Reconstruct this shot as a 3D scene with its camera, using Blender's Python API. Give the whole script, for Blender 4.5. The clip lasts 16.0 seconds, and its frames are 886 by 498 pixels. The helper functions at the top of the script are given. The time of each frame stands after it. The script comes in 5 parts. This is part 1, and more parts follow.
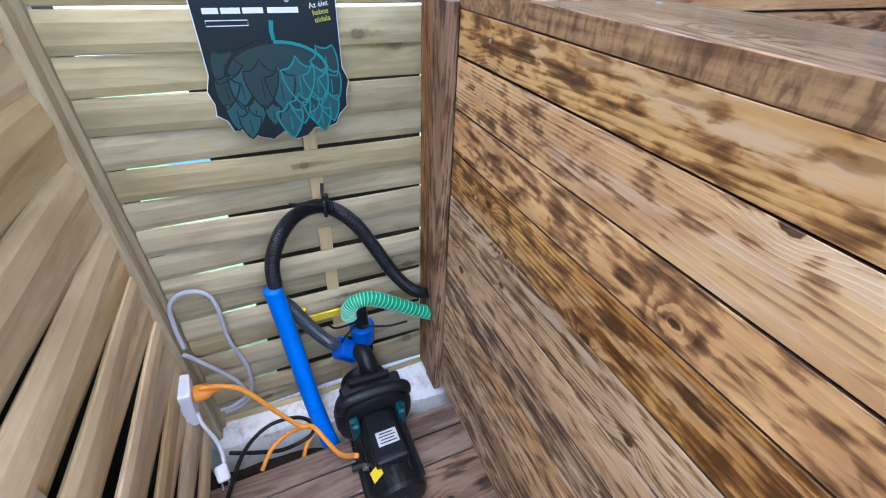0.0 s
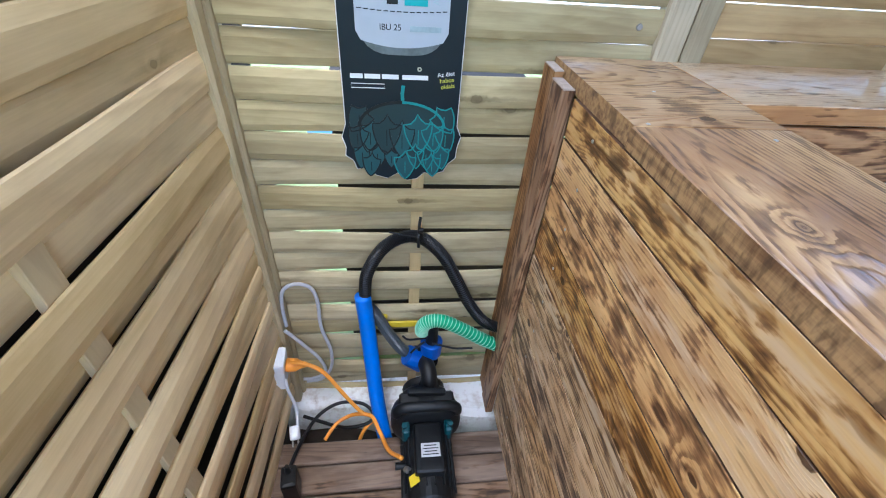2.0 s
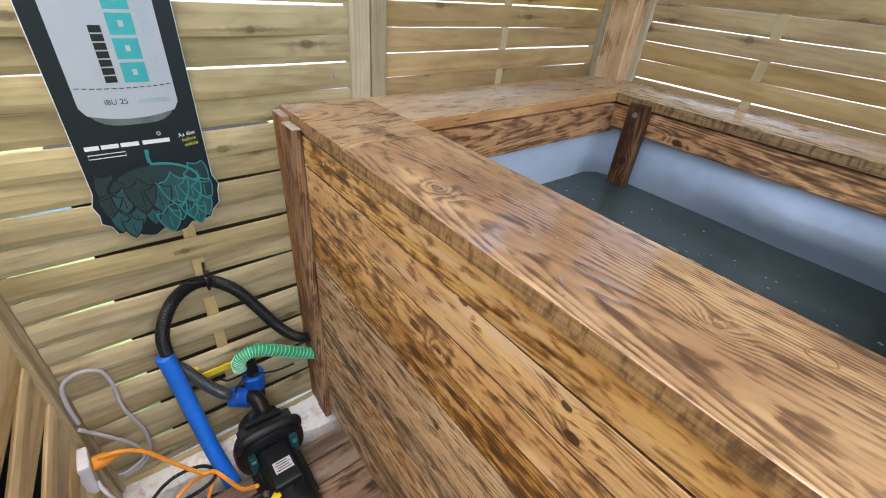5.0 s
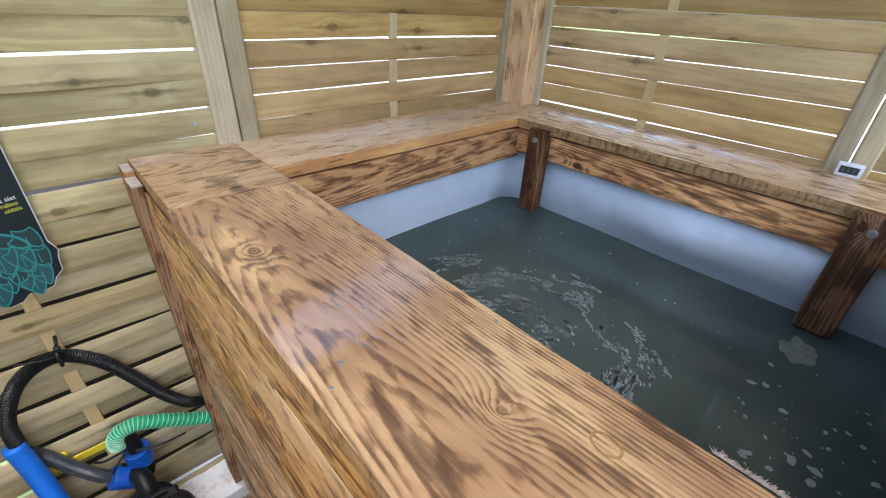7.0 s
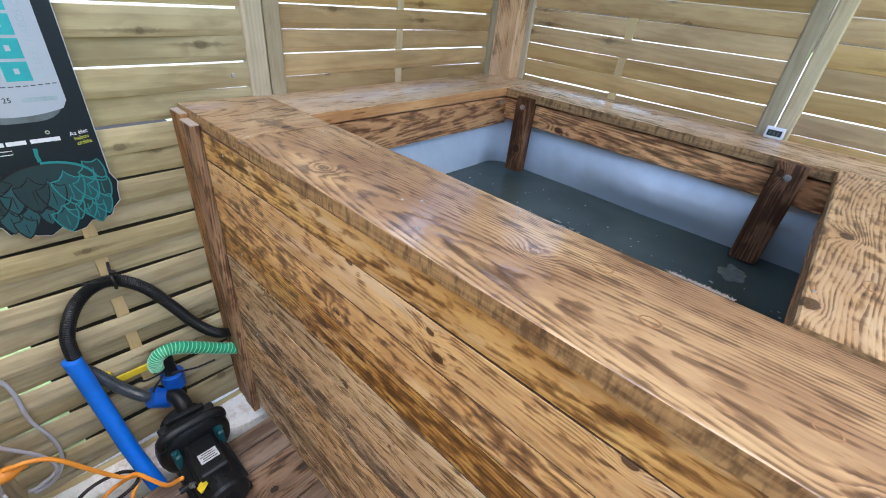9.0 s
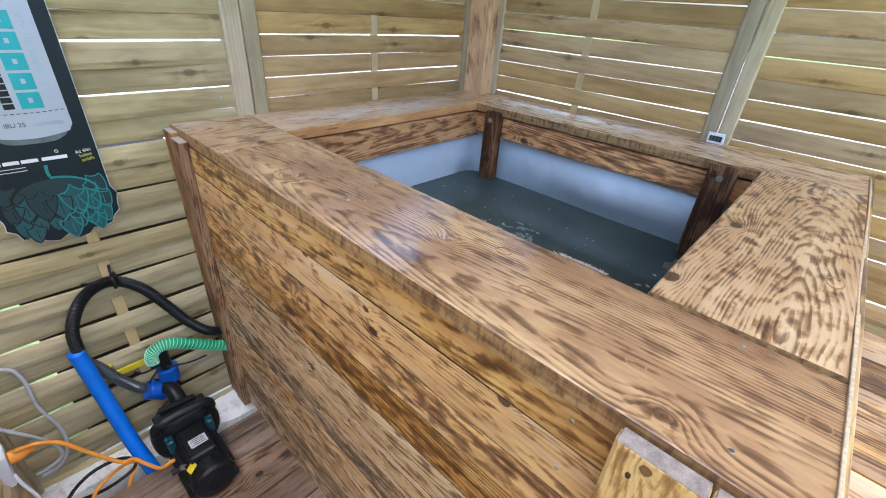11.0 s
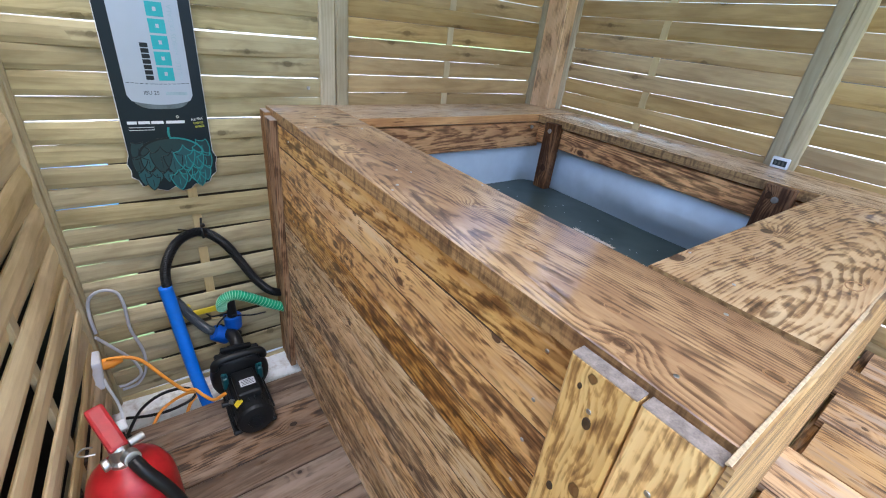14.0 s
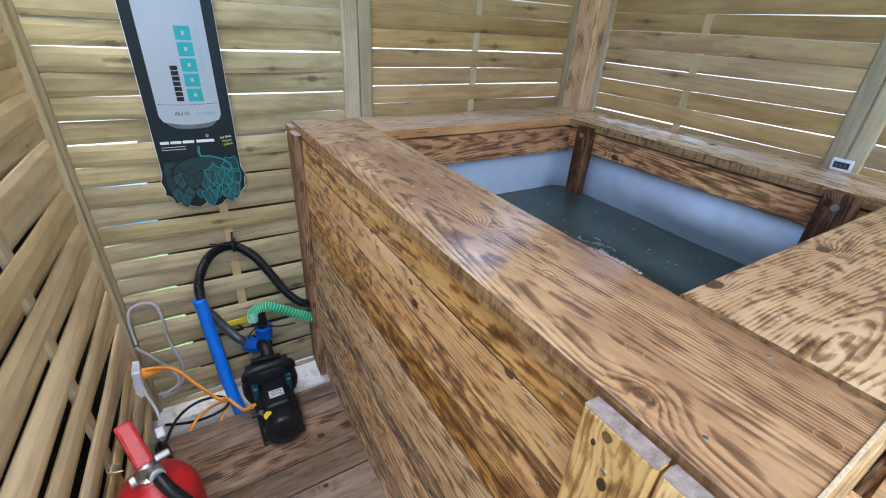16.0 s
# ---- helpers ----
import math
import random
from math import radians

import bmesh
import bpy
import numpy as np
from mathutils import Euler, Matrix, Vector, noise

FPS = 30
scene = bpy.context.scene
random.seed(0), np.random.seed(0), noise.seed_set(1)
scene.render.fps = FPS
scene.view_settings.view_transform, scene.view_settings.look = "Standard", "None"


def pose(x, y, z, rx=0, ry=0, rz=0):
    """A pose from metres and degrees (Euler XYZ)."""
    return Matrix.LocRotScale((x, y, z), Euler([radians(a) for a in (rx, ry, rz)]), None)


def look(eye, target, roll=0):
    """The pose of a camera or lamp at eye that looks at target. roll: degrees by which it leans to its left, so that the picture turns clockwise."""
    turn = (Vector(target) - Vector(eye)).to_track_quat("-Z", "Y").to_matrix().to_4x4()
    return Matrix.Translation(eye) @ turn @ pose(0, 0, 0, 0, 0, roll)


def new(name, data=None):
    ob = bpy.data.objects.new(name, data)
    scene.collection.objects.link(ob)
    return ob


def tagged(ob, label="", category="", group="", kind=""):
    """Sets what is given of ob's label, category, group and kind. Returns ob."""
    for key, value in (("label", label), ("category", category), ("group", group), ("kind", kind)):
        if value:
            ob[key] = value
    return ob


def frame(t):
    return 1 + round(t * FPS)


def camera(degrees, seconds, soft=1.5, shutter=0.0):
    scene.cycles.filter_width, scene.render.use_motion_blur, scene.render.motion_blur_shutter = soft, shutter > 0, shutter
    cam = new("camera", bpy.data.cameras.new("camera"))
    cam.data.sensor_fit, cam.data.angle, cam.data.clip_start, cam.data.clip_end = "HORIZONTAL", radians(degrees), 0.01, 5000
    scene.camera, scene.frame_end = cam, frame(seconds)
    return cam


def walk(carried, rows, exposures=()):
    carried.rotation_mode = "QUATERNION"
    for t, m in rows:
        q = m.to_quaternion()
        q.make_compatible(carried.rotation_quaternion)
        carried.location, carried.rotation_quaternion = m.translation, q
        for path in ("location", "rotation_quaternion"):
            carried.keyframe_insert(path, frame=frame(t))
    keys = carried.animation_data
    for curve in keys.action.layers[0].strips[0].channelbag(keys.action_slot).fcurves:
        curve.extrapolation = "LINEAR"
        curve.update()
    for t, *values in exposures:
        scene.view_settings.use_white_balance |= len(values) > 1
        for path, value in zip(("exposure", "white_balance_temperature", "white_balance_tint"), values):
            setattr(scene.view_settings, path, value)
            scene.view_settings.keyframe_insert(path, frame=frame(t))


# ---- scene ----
cam = camera(93.3, 16.0, soft=1.1)
PATH = [
    (0, (-0.306, -0.37, 0.976), (0.378, 1.089, -0.209), 2.5),
    (0.1, (-0.261, -0.369, 1.046), (0.304, 1.079, -0.212), 2.1),
    (0.5, (-0.358, -0.452, 1.111), (0.311, 1.005, -0.084), 4.2),
    (1, (-0.37, -0.462, 1.115), (0.169, 1.039, -0.092), 5.6),
    (1.5, (-0.303, -0.377, 1.124), (0.024, 1.168, -0.104), 5.5),
    (2, (-0.278, -0.358, 1.109), (-0.039, 1.18, -0.147), 4.8),
    (2.5, (-0.269, -0.373, 1.111), (0.012, 1.141, -0.166), 4.6),
    (3, (-0.247, -0.381, 1.098), (0.197, 1.081, -0.192), 5.8),
    (3.5, (-0.252, -0.417, 1.117), (0.409, 0.988, -0.144), 6.9),
    (4, (-0.289, -0.477, 1.15), (0.576, 0.862, -0.058), 7.3),
    (4.5, (-0.314, -0.527, 1.173), (0.699, 0.76, 0.024), 6.7),
    (5, (-0.302, -0.555, 1.191), (0.795, 0.711, 0.097), 5.4),
    (5.2, (-0.283, -0.563, 1.197), (0.829, 0.706, 0.124), 4.8),
    (7.3, (-0.085, -0.637, 1.224), (1.15, 0.572, 0.217), 3.3),
    (7.5, (-0.084, -0.643, 1.22), (1.167, 0.547, 0.211), 3.7),
    (8, (-0.099, -0.647, 1.216), (1.18, 0.498, 0.19), 4.6),
    (8.5, (-0.173, -0.67, 1.215), (1.117, 0.448, 0.174), 5.3),
    (9, (-0.312, -0.701, 1.199), (0.995, 0.388, 0.147), 6.1),
    (9.5, (-0.358, -0.743, 1.184), (0.934, 0.368, 0.136), 6.3),
    (10, (-0.334, -0.836, 1.195), (0.927, 0.327, 0.167), 4.5),
    (10.2, (-0.324, -0.872, 1.206), (0.952, 0.28, 0.184), 4.0),
    (12.3, (-0.3, -0.844, 1.241), (1.012, 0.322, 0.282), 4.2),
    (12.5, (-0.282, -0.872, 1.236), (0.98, 0.35, 0.28), 4.8),
    (13, (-0.246, -0.935, 1.224), (0.915, 0.387, 0.274), 6.3),
    (13.5, (-0.257, -0.969, 1.206), (0.869, 0.393, 0.269), 7.0),
    (14, (-0.341, -0.997, 1.19), (0.76, 0.389, 0.259), 6.7),
    (14.5, (-0.359, -1.025, 1.221), (0.713, 0.384, 0.291), 6.0),
    (15, (-0.325, -1.011, 1.211), (0.705, 0.426, 0.276), 5.1),
    (15.5, (-0.296, -0.984, 1.207), (0.687, 0.482, 0.269), 4.2),
    (16, (-0.286, -0.98, 1.21), (0.667, 0.505, 0.268), 3.6),
]
EXPOSURE = [(0, 2.39, 5000, 11), (1, 2.32, 5180, 8), (3, 2.29, 5250, 6), (4.2, 2.26, 5250, 6), (5, 2.16, 6450, 9), (7.5, 2.28, 6000, 9), (8.7, 2.2, 5900, 8), (9.5, 2.19, 5650, 7), (12.5, 2.06, 5650, 7), (16, 1.98, 5600, 7)]
walk(cam, [(t, look(eye, target, roll)) for t, eye, target, roll in PATH], EXPOSURE)

# ---- light ----
world = bpy.data.worlds.new("world")
scene.world = world
world.use_nodes = True
wn = world.node_tree.nodes
sky = wn.new("ShaderNodeTexSky")
sky.sky_type = "NISHITA"
sky.sun_disc = False
sky.sun_elevation = radians(76)
sky.sun_rotation = radians(180)
sky.air_density, sky.dust_density, sky.ozone_density = 1.0, 4.0, 1.0
world.node_tree.links.new(sky.outputs[0], wn["Background"].inputs[0])
wn["Background"].inputs[1].default_value = 0.15
sun = bpy.data.lights.new("sun", "SUN")
sun.energy, sun.angle, sun.color = 0.55, radians(100), (1.0, 0.98, 0.95)
sun_ob = new("sun", sun)
sun_ob.matrix_world = look((0.1, -1.2, 6.0), (0, 0, 0.5))


# ---- materials ----
def mat_new(name):
    m = bpy.data.materials.new(name)
    m.use_nodes = True
    nt = m.node_tree
    return m, nt, nt.nodes["Principled BSDF"]


def nd(nt, kind, **kw):
    n = nt.nodes.new(kind)
    for k, v in kw.items():
        n.inputs[k].default_value = v
    return n


def math_node(nt, op, a, b=None, clamp=False):
    n = nt.nodes.new("ShaderNodeMath")
    n.operation, n.use_clamp = op, clamp
    for i, v in enumerate((a, b)):
        if v is None:
            continue
        if isinstance(v, (int, float)):
            n.inputs[i].default_value = v
        else:
            nt.links.new(v, n.inputs[i])
    return n.outputs[0]


def ramp(nt, fac, stops):
    n = nt.nodes.new("ShaderNodeValToRGB")
    els = n.color_ramp.elements
    while len(els) < len(stops):
        els.new(0.5)
    for e, (p, c) in zip(els, stops):
        e.position, e.color = p, (*c, 1)
    nt.links.new(fac, n.inputs[0])
    return n.outputs[0]


def mix(nt, fac, a, b, mode="MIX"):
    n = nt.nodes.new("ShaderNodeMix")
    n.data_type, n.blend_type = "RGBA", mode
    for sock, v in ((n.inputs[0], fac), (n.inputs[6], a), (n.inputs[7], b)):
        if isinstance(v, (int, float)):
            sock.default_value = v
        elif isinstance(v, tuple):
            sock.default_value = (*v, 1)
        else:
            nt.links.new(v, sock)
    return n.outputs[2]


def grain_coords(nt, stretch):
    """Object coordinates along the board, moved at random for each piece, and the same drawn out along the grain."""
    tc, info = nd(nt, "ShaderNodeTexCoord"), nd(nt, "ShaderNodeObjectInfo")
    comb = nd(nt, "ShaderNodeCombineXYZ")
    for i, f in enumerate((37.0, 11.0, 23.0)):
        nt.links.new(math_node(nt, "MULTIPLY", info.outputs["Random"], f), comb.inputs[i])
    add = nt.nodes.new("ShaderNodeVectorMath")
    add.operation = "ADD"
    nt.links.new(tc.outputs["Object"], add.inputs[0])
    nt.links.new(comb.outputs[0], add.inputs[1])
    mul = nt.nodes.new("ShaderNodeVectorMath")
    mul.operation = "MULTIPLY"
    nt.links.new(add.outputs[0], mul.inputs[0])
    mul.inputs[1].default_value = (stretch, 1, 1)
    return add.outputs[0], mul.outputs[0], info.outputs["Random"]


def noise_tex(nt, vec, scale, detail=3.0, rough=0.55, dist=0.0):
    n = nd(nt, "ShaderNodeTexNoise", Scale=scale, Detail=detail, Roughness=rough, Distortion=dist)
    nt.links.new(vec, n.inputs["Vector"])
    return n.outputs["Fac"]


def scaled(nt, vec, xyz):
    n = nt.nodes.new("ShaderNodeVectorMath")
    n.operation = "MULTIPLY"
    nt.links.new(vec, n.inputs[0])
    n.inputs[1].default_value = xyz
    return n.outputs[0]


def knot_field(nt, vec, cell_x, cell_y, chance):
    """Knots strewn one to a cell: the way in metres from the nearest along and across the grain, whether it is there, a random number."""
    v = nd(nt, "ShaderNodeTexVoronoi", Scale=1.0, Randomness=0.9)
    v.voronoi_dimensions = "2D"
    flat = scaled(nt, vec, (1 / cell_x, 1 / cell_y, 0))
    nt.links.new(flat, v.inputs["Vector"])
    sub = nt.nodes.new("ShaderNodeVectorMath")
    sub.operation = "SUBTRACT"
    nt.links.new(flat, sub.inputs[0])
    nt.links.new(v.outputs["Position"], sub.inputs[1])
    way = nd(nt, "ShaderNodeSeparateXYZ")
    nt.links.new(scaled(nt, sub.outputs[0], (cell_x, cell_y, 0)), way.inputs[0])
    col = nd(nt, "ShaderNodeSeparateColor")
    nt.links.new(v.outputs["Color"], col.inputs[0])
    has = math_node(nt, "LESS_THAN", col.outputs[0], chance)
    return way.outputs[0], way.outputs[1], has, col.outputs[1]


def wood(name, light, dark, char, burn, rough, spacing=0.0065, stripe=0.6, coat=0.0, relief=0.3, wear=None, knot=1.0, knot_cell=(0.28, 0.09), knot_size=0.007, knot_chance=0.5, flare=0.0, tones=0.36, tilt=0.05, wobble=0.008, blotch=0.5, patch_len=0.075, patch_wide=0.032, dashes=0.75, ringy=0.08, depth=0.88, soft=1.0, spread=1.0, crisp=1.0, marks=()):
    """Plain-sawn softwood: growth rings round a pith that runs slightly askew to the board and bend round knots.
    burn: how much is scorched by a torch, 0 to 1: soft brown patches in which the hard late wood chars first.
    flare: dark resin streaks drawn out along the grain from the knots. crisp: how far the scorch follows single fibres."""
    m, nt, bsdf = mat_new(name)
    raw, fine, rnd = grain_coords(nt, 0.10)
    rnd2 = math_node(nt, "FRACT", math_node(nt, "MULTIPLY", rnd, 13.7))
    rnd3 = math_node(nt, "FRACT", math_node(nt, "MULTIPLY", rnd, 29.3))
    tc = nd(nt, "ShaderNodeTexCoord")
    own = nd(nt, "ShaderNodeSeparateXYZ")
    nt.links.new(tc.outputs["Object"], own.inputs[0])

    def step(v, lo, hi):
        n = nt.nodes.new("ShaderNodeMapRange")
        n.interpolation_type = "SMOOTHSTEP"
        nt.links.new(v, n.inputs[0])
        n.inputs[1].default_value, n.inputs[2].default_value = lo, hi
        return n.outputs[0]

    def times(a, b):
        return math_node(nt, "MULTIPLY", a, b)

    def plus(a, b, clamp=False):
        return math_node(nt, "ADD", a, b, clamp)

    def minus(a, b, clamp=False):
        return math_node(nt, "SUBTRACT", a, b, clamp)

    def centred(v, f):
        return times(minus(v, 0.5), f)

    def length(a, b):
        return math_node(nt, "SQRT", plus(times(a, a), times(b, b)))

    # knots
    kx, ky, has, kr = knot_field(nt, raw, *knot_cell, knot_chance)
    kw = noise_tex(nt, raw, 90.0, 2.0)
    kd = plus(length(times(kx, 0.72), ky), centred(kw, 0.006))
    near = times(math_node(nt, "POWER", minus(1.0, times(kd, 22.0), True), 2.0), has)
    # rings
    n1 = centred(noise_tex(nt, scaled(nt, raw, (0.22, 1, 1)), 8.0, 3.0, 0.5), wobble * 4)
    n2 = centred(noise_tex(nt, scaled(nt, raw, (0.12, 1, 1)), 90.0, 2.0), 0.003)
    yy = plus(plus(own.outputs[1], n1), centred(rnd2, 0.13))
    zz = plus(times(own.outputs[0], tilt), plus(0.03, times(rnd3, 0.07)))
    zz = plus(zz, times(own.outputs[2], -1.0))
    u = length(yy, zz)
    u = plus(plus(u, n2), times(near, 0.020))
    saw = math_node(nt, "FRACT", math_node(nt, "DIVIDE", u, spacing))
    rise = math_node(nt, "POWER", saw, 2.0)
    fall = minus(1.0, times(minus(saw, 0.80, True), 5.0), True)
    rings = times(rise, fall)
    fibre = noise_tex(nt, scaled(nt, raw, (0.04, 1, 1)), 380.0, 2.0, 0.6)
    lines = noise_tex(nt, scaled(nt, raw, (0.018, 1, 1)), 130.0, 3.0, 0.6)
    patch = noise_tex(nt, scaled(nt, raw, (0.3, 1, 1)), 9.0, 3.0, 0.55)
    cloud = noise_tex(nt, scaled(nt, raw, (0.3, 1, 1)), 22.0, 4.0, 0.6, 0.3)
    fade = step(noise_tex(nt, scaled(nt, raw, (0.3, 1, 1)), 14.0, 3.0), 0.36, 0.64)
    tone = plus(times(step(patch, 0.28, 0.75), blotch), times(step(cloud, 0.40, 0.70), blotch * 0.6))
    tone = plus(tone, times(times(rings, plus(0.12, times(fade, 1.05))), stripe * 0.8))
    tone = plus(tone, centred(fibre, 0.26))
    tone = plus(tone, centred(lines, 0.12 + 0.3 * stripe), True)
    middle = tuple((a * b) ** 0.5 for a, b in zip(light, dark))
    col = ramp(nt, tone, [(0.0, light), (0.5, middle), (1.0, dark)])
    if wear:
        w = step(noise_tex(nt, scaled(nt, raw, (0.15, 1, 1)), 24.0, 4.0, 0.6), 0.48, 0.66)
        col = mix(nt, times(w, 0.65), col, wear)
    if burn:
        late = step(rings, 0.06, 0.50)
        shift = centred(noise_tex(nt, scaled(nt, raw, (0.5, 1, 1)), 5.0, 2.0), 0.30 * spread)
        shift = plus(shift, plus(centred(math_node(nt, "FRACT", times(rnd, 61.7)), 0.20 * spread), (burn - 0.6) * 0.3))
        heat = noise_tex(nt, scaled(nt, raw, (patch_wide / patch_len, 1, 1)), 0.85 / patch_wide, 3.5, 0.5, 0.3)
        heat = plus(plus(heat, shift), plus(centred(lines, 0.44 * crisp), plus(centred(fibre, 0.20 * crisp), times(minus(late, 0.45), ringy))))
        amber = tuple(l * w_ for l, w_ in zip(light, (0.78, 0.61, 0.35)))
        brown = tuple(0.58 * d + 0.42 * c for d, c in zip(dark, char))
        heat = plus(heat, centred(kw, 0.10 * crisp))
        if marks:
            at = nd(nt, "ShaderNodeNewGeometry").outputs["Position"]
        for middle_of, shrink in marks:
            off = nt.nodes.new("ShaderNodeVectorMath")
            off.operation = "SUBTRACT"
            nt.links.new(at, off.inputs[0])
            off.inputs[1].default_value = middle_of
            far = nt.nodes.new("ShaderNodeVectorMath")
            far.operation = "LENGTH"
            nt.links.new(scaled(nt, off.outputs[0], shrink), far.inputs[0])
            heat = plus(heat, times(step(far.outputs["Value"], 1.7, 0.2), 0.18))
        seared = ramp(nt, heat, [(0.47, amber), (0.50 + 0.10 * soft, brown), (0.56 + 0.16 * soft, char)])
        col = mix(nt, times(step(heat, 0.43, 0.45 + 0.13 * soft), plus(depth, centred(lines, 0.5))), col, seared)
        # short charred dashes of late wood
        dash = noise_tex(nt, scaled(nt, raw, (0.22, 1, 1)), 62.0, 2.0, 0.5)
        dash = step(plus(dash, times(shift, 0.7)), 0.53, 0.60)
        col = mix(nt, times(times(dash, plus(0.12, times(late, 0.88))), dashes), col, tuple(0.35 * d + 0.65 * c for d, c in zip(dark, char)))
    size = times(plus(0.55, times(kr, 0.9)), knot_size)
    kq = math_node(nt, "DIVIDE", kd, size)
    if flare:
        # the streak narrows away from the knot
        reach = minus(1.0, times(math_node(nt, "ABSOLUTE", kx), 1 / 0.10), True)
        across = minus(1.0, math_node(nt, "DIVIDE", math_node(nt, "ABSOLUTE", plus(ky, centred(kw, 0.01))), plus(0.002, times(reach, knot_size * 1.1))), True)
        col = mix(nt, times(times(times(step(across, 0.0, 0.8), reach), has), flare), col, tuple(c * 0.55 for c in dark))
    halo = times(step(kq, 1.9, 0.9), has)
    ring = times(times(step(kq, 1.12, 1.0), step(kq, 0.72, 0.92)), has)
    core = times(step(kq, 1.0, 0.86), has)
    col = mix(nt, times(halo, 0.30 * knot), col, tuple(c * 0.8 for c in dark))
    col = mix(nt, times(core, (0.85 if burn else 0.55) * knot), col, char if burn else tuple(c * 0.5 for c in dark))
    col = mix(nt, times(ring, (0.3 if flare else 0.8) * knot), col, tuple(c * 0.22 for c in dark))
    # every board has its own tone
    hsv = nd(nt, "ShaderNodeHueSaturation")
    nt.links.new(plus(1.0 - tones / 2, times(rnd, tones)), hsv.inputs["Value"])
    nt.links.new(minus(1.02 if burn else 1.03, times(math_node(nt, "FRACT", times(rnd, 7.3)), 0.18)), hsv.inputs["Saturation"])
    nt.links.new(col, hsv.inputs["Color"])
    nt.links.new(hsv.outputs[0], bsdf.inputs["Base Color"])
    rg = plus(rough, centred(patch, 0.4), True)
    nt.links.new(rg, bsdf.inputs["Roughness"])
    bsdf.inputs["Coat Weight"].default_value = coat
    bsdf.inputs["Coat Roughness"].default_value = 0.07
    bsdf.inputs["Coat IOR"].default_value = 1.6
    bsdf.inputs["Specular IOR Level"].default_value = 0.2
    hgt = plus(rings, times(plus(fibre, lines), 0.4))
    bump = nd(nt, "ShaderNodeBump", Strength=relief, Distance=0.0010)
    nt.links.new(hgt, bump.inputs["Height"])
    nt.links.new(bump.outputs[0], bsdf.inputs["Normal"])
    if coat:
        soft = nd(nt, "ShaderNodeBump", Strength=0.6, Distance=0.0007)
        nt.links.new(plus(times(plus(times(rings, 1.4), lines), 0.6), times(plus(patch, cloud), 1.2)), soft.inputs["Height"])
        nt.links.new(soft.outputs[0], bsdf.inputs["Coat Normal"])
    return m


def sawn(name, light, dark, char):
    """The rough-sawn narrow side of a board: saw marks across it, scorched here and there."""
    m, nt, bsdf = mat_new(name)
    raw, fine, rnd = grain_coords(nt, 0.10)
    ticks = noise_tex(nt, scaled(nt, raw, (1, 0.12, 0.12)), 150.0, 3.0, 0.6)
    long = noise_tex(nt, scaled(nt, raw, (0.06, 1, 1)), 120.0, 3.0, 0.6)
    blot = noise_tex(nt, scaled(nt, raw, (1, 0.35, 0.35)), 85.0, 3.0, 0.6)
    f = math_node(nt, "ADD", math_node(nt, "MULTIPLY", ticks, 0.35), math_node(nt, "MULTIPLY", long, 0.65))
    col = ramp(nt, f, [(0.36, dark), (0.56, light)])
    b = math_node(nt, "ADD", blot, math_node(nt, "MULTIPLY", math_node(nt, "SUBTRACT", ticks, 0.5), 0.35))
    n = nt.nodes.new("ShaderNodeMapRange")
    n.interpolation_type = "SMOOTHSTEP"
    nt.links.new(b, n.inputs[0])
    n.inputs[1].default_value, n.inputs[2].default_value = 0.46, 0.66
    col = mix(nt, math_node(nt, "MULTIPLY", n.outputs[0], 0.62), col, char)
    nt.links.new(col, bsdf.inputs["Base Color"])
    bsdf.inputs["Roughness"].default_value = 0.6
    bump = nd(nt, "ShaderNodeBump", Strength=0.5, Distance=0.001)
    nt.links.new(f, bump.inputs["Height"])
    nt.links.new(bump.outputs[0], bsdf.inputs["Normal"])
    return m


def plain(name, color, rough=0.5, metal=0.0, vary=0.15, scale=30.0, relief=0.0, emit=0.0):
    m, nt, bsdf = mat_new(name)
    tc = nd(nt, "ShaderNodeTexCoord")
    n1 = noise_tex(nt, tc.outputs["Object"], scale, 4.0)
    n2 = noise_tex(nt, tc.outputs["Object"], scale * 6, 2.0)
    f = math_node(nt, "ADD", math_node(nt, "MULTIPLY", n1, 0.7), math_node(nt, "MULTIPLY", n2, 0.3))
    lo, hi = tuple(max(0, c * (1 - vary)) for c in color), tuple(min(1, c * (1 + vary)) for c in color)
    nt.links.new(ramp(nt, f, [(0.3, lo), (0.7, hi)]), bsdf.inputs["Base Color"])
    nt.links.new(math_node(nt, "ADD", rough - 0.06, math_node(nt, "MULTIPLY", n1, 0.12), True), bsdf.inputs["Roughness"])
    bsdf.inputs["Metallic"].default_value = metal
    bsdf.inputs["Specular IOR Level"].default_value = 0.3 if max(color) < 0.03 else 0.5
    if relief:
        b = nd(nt, "ShaderNodeBump", Strength=relief, Distance=0.003)
        nt.links.new(f, b.inputs["Height"])
        nt.links.new(b.outputs[0], bsdf.inputs["Normal"])
    return m


CHAR = (0.042, 0.0125, 0.0028)
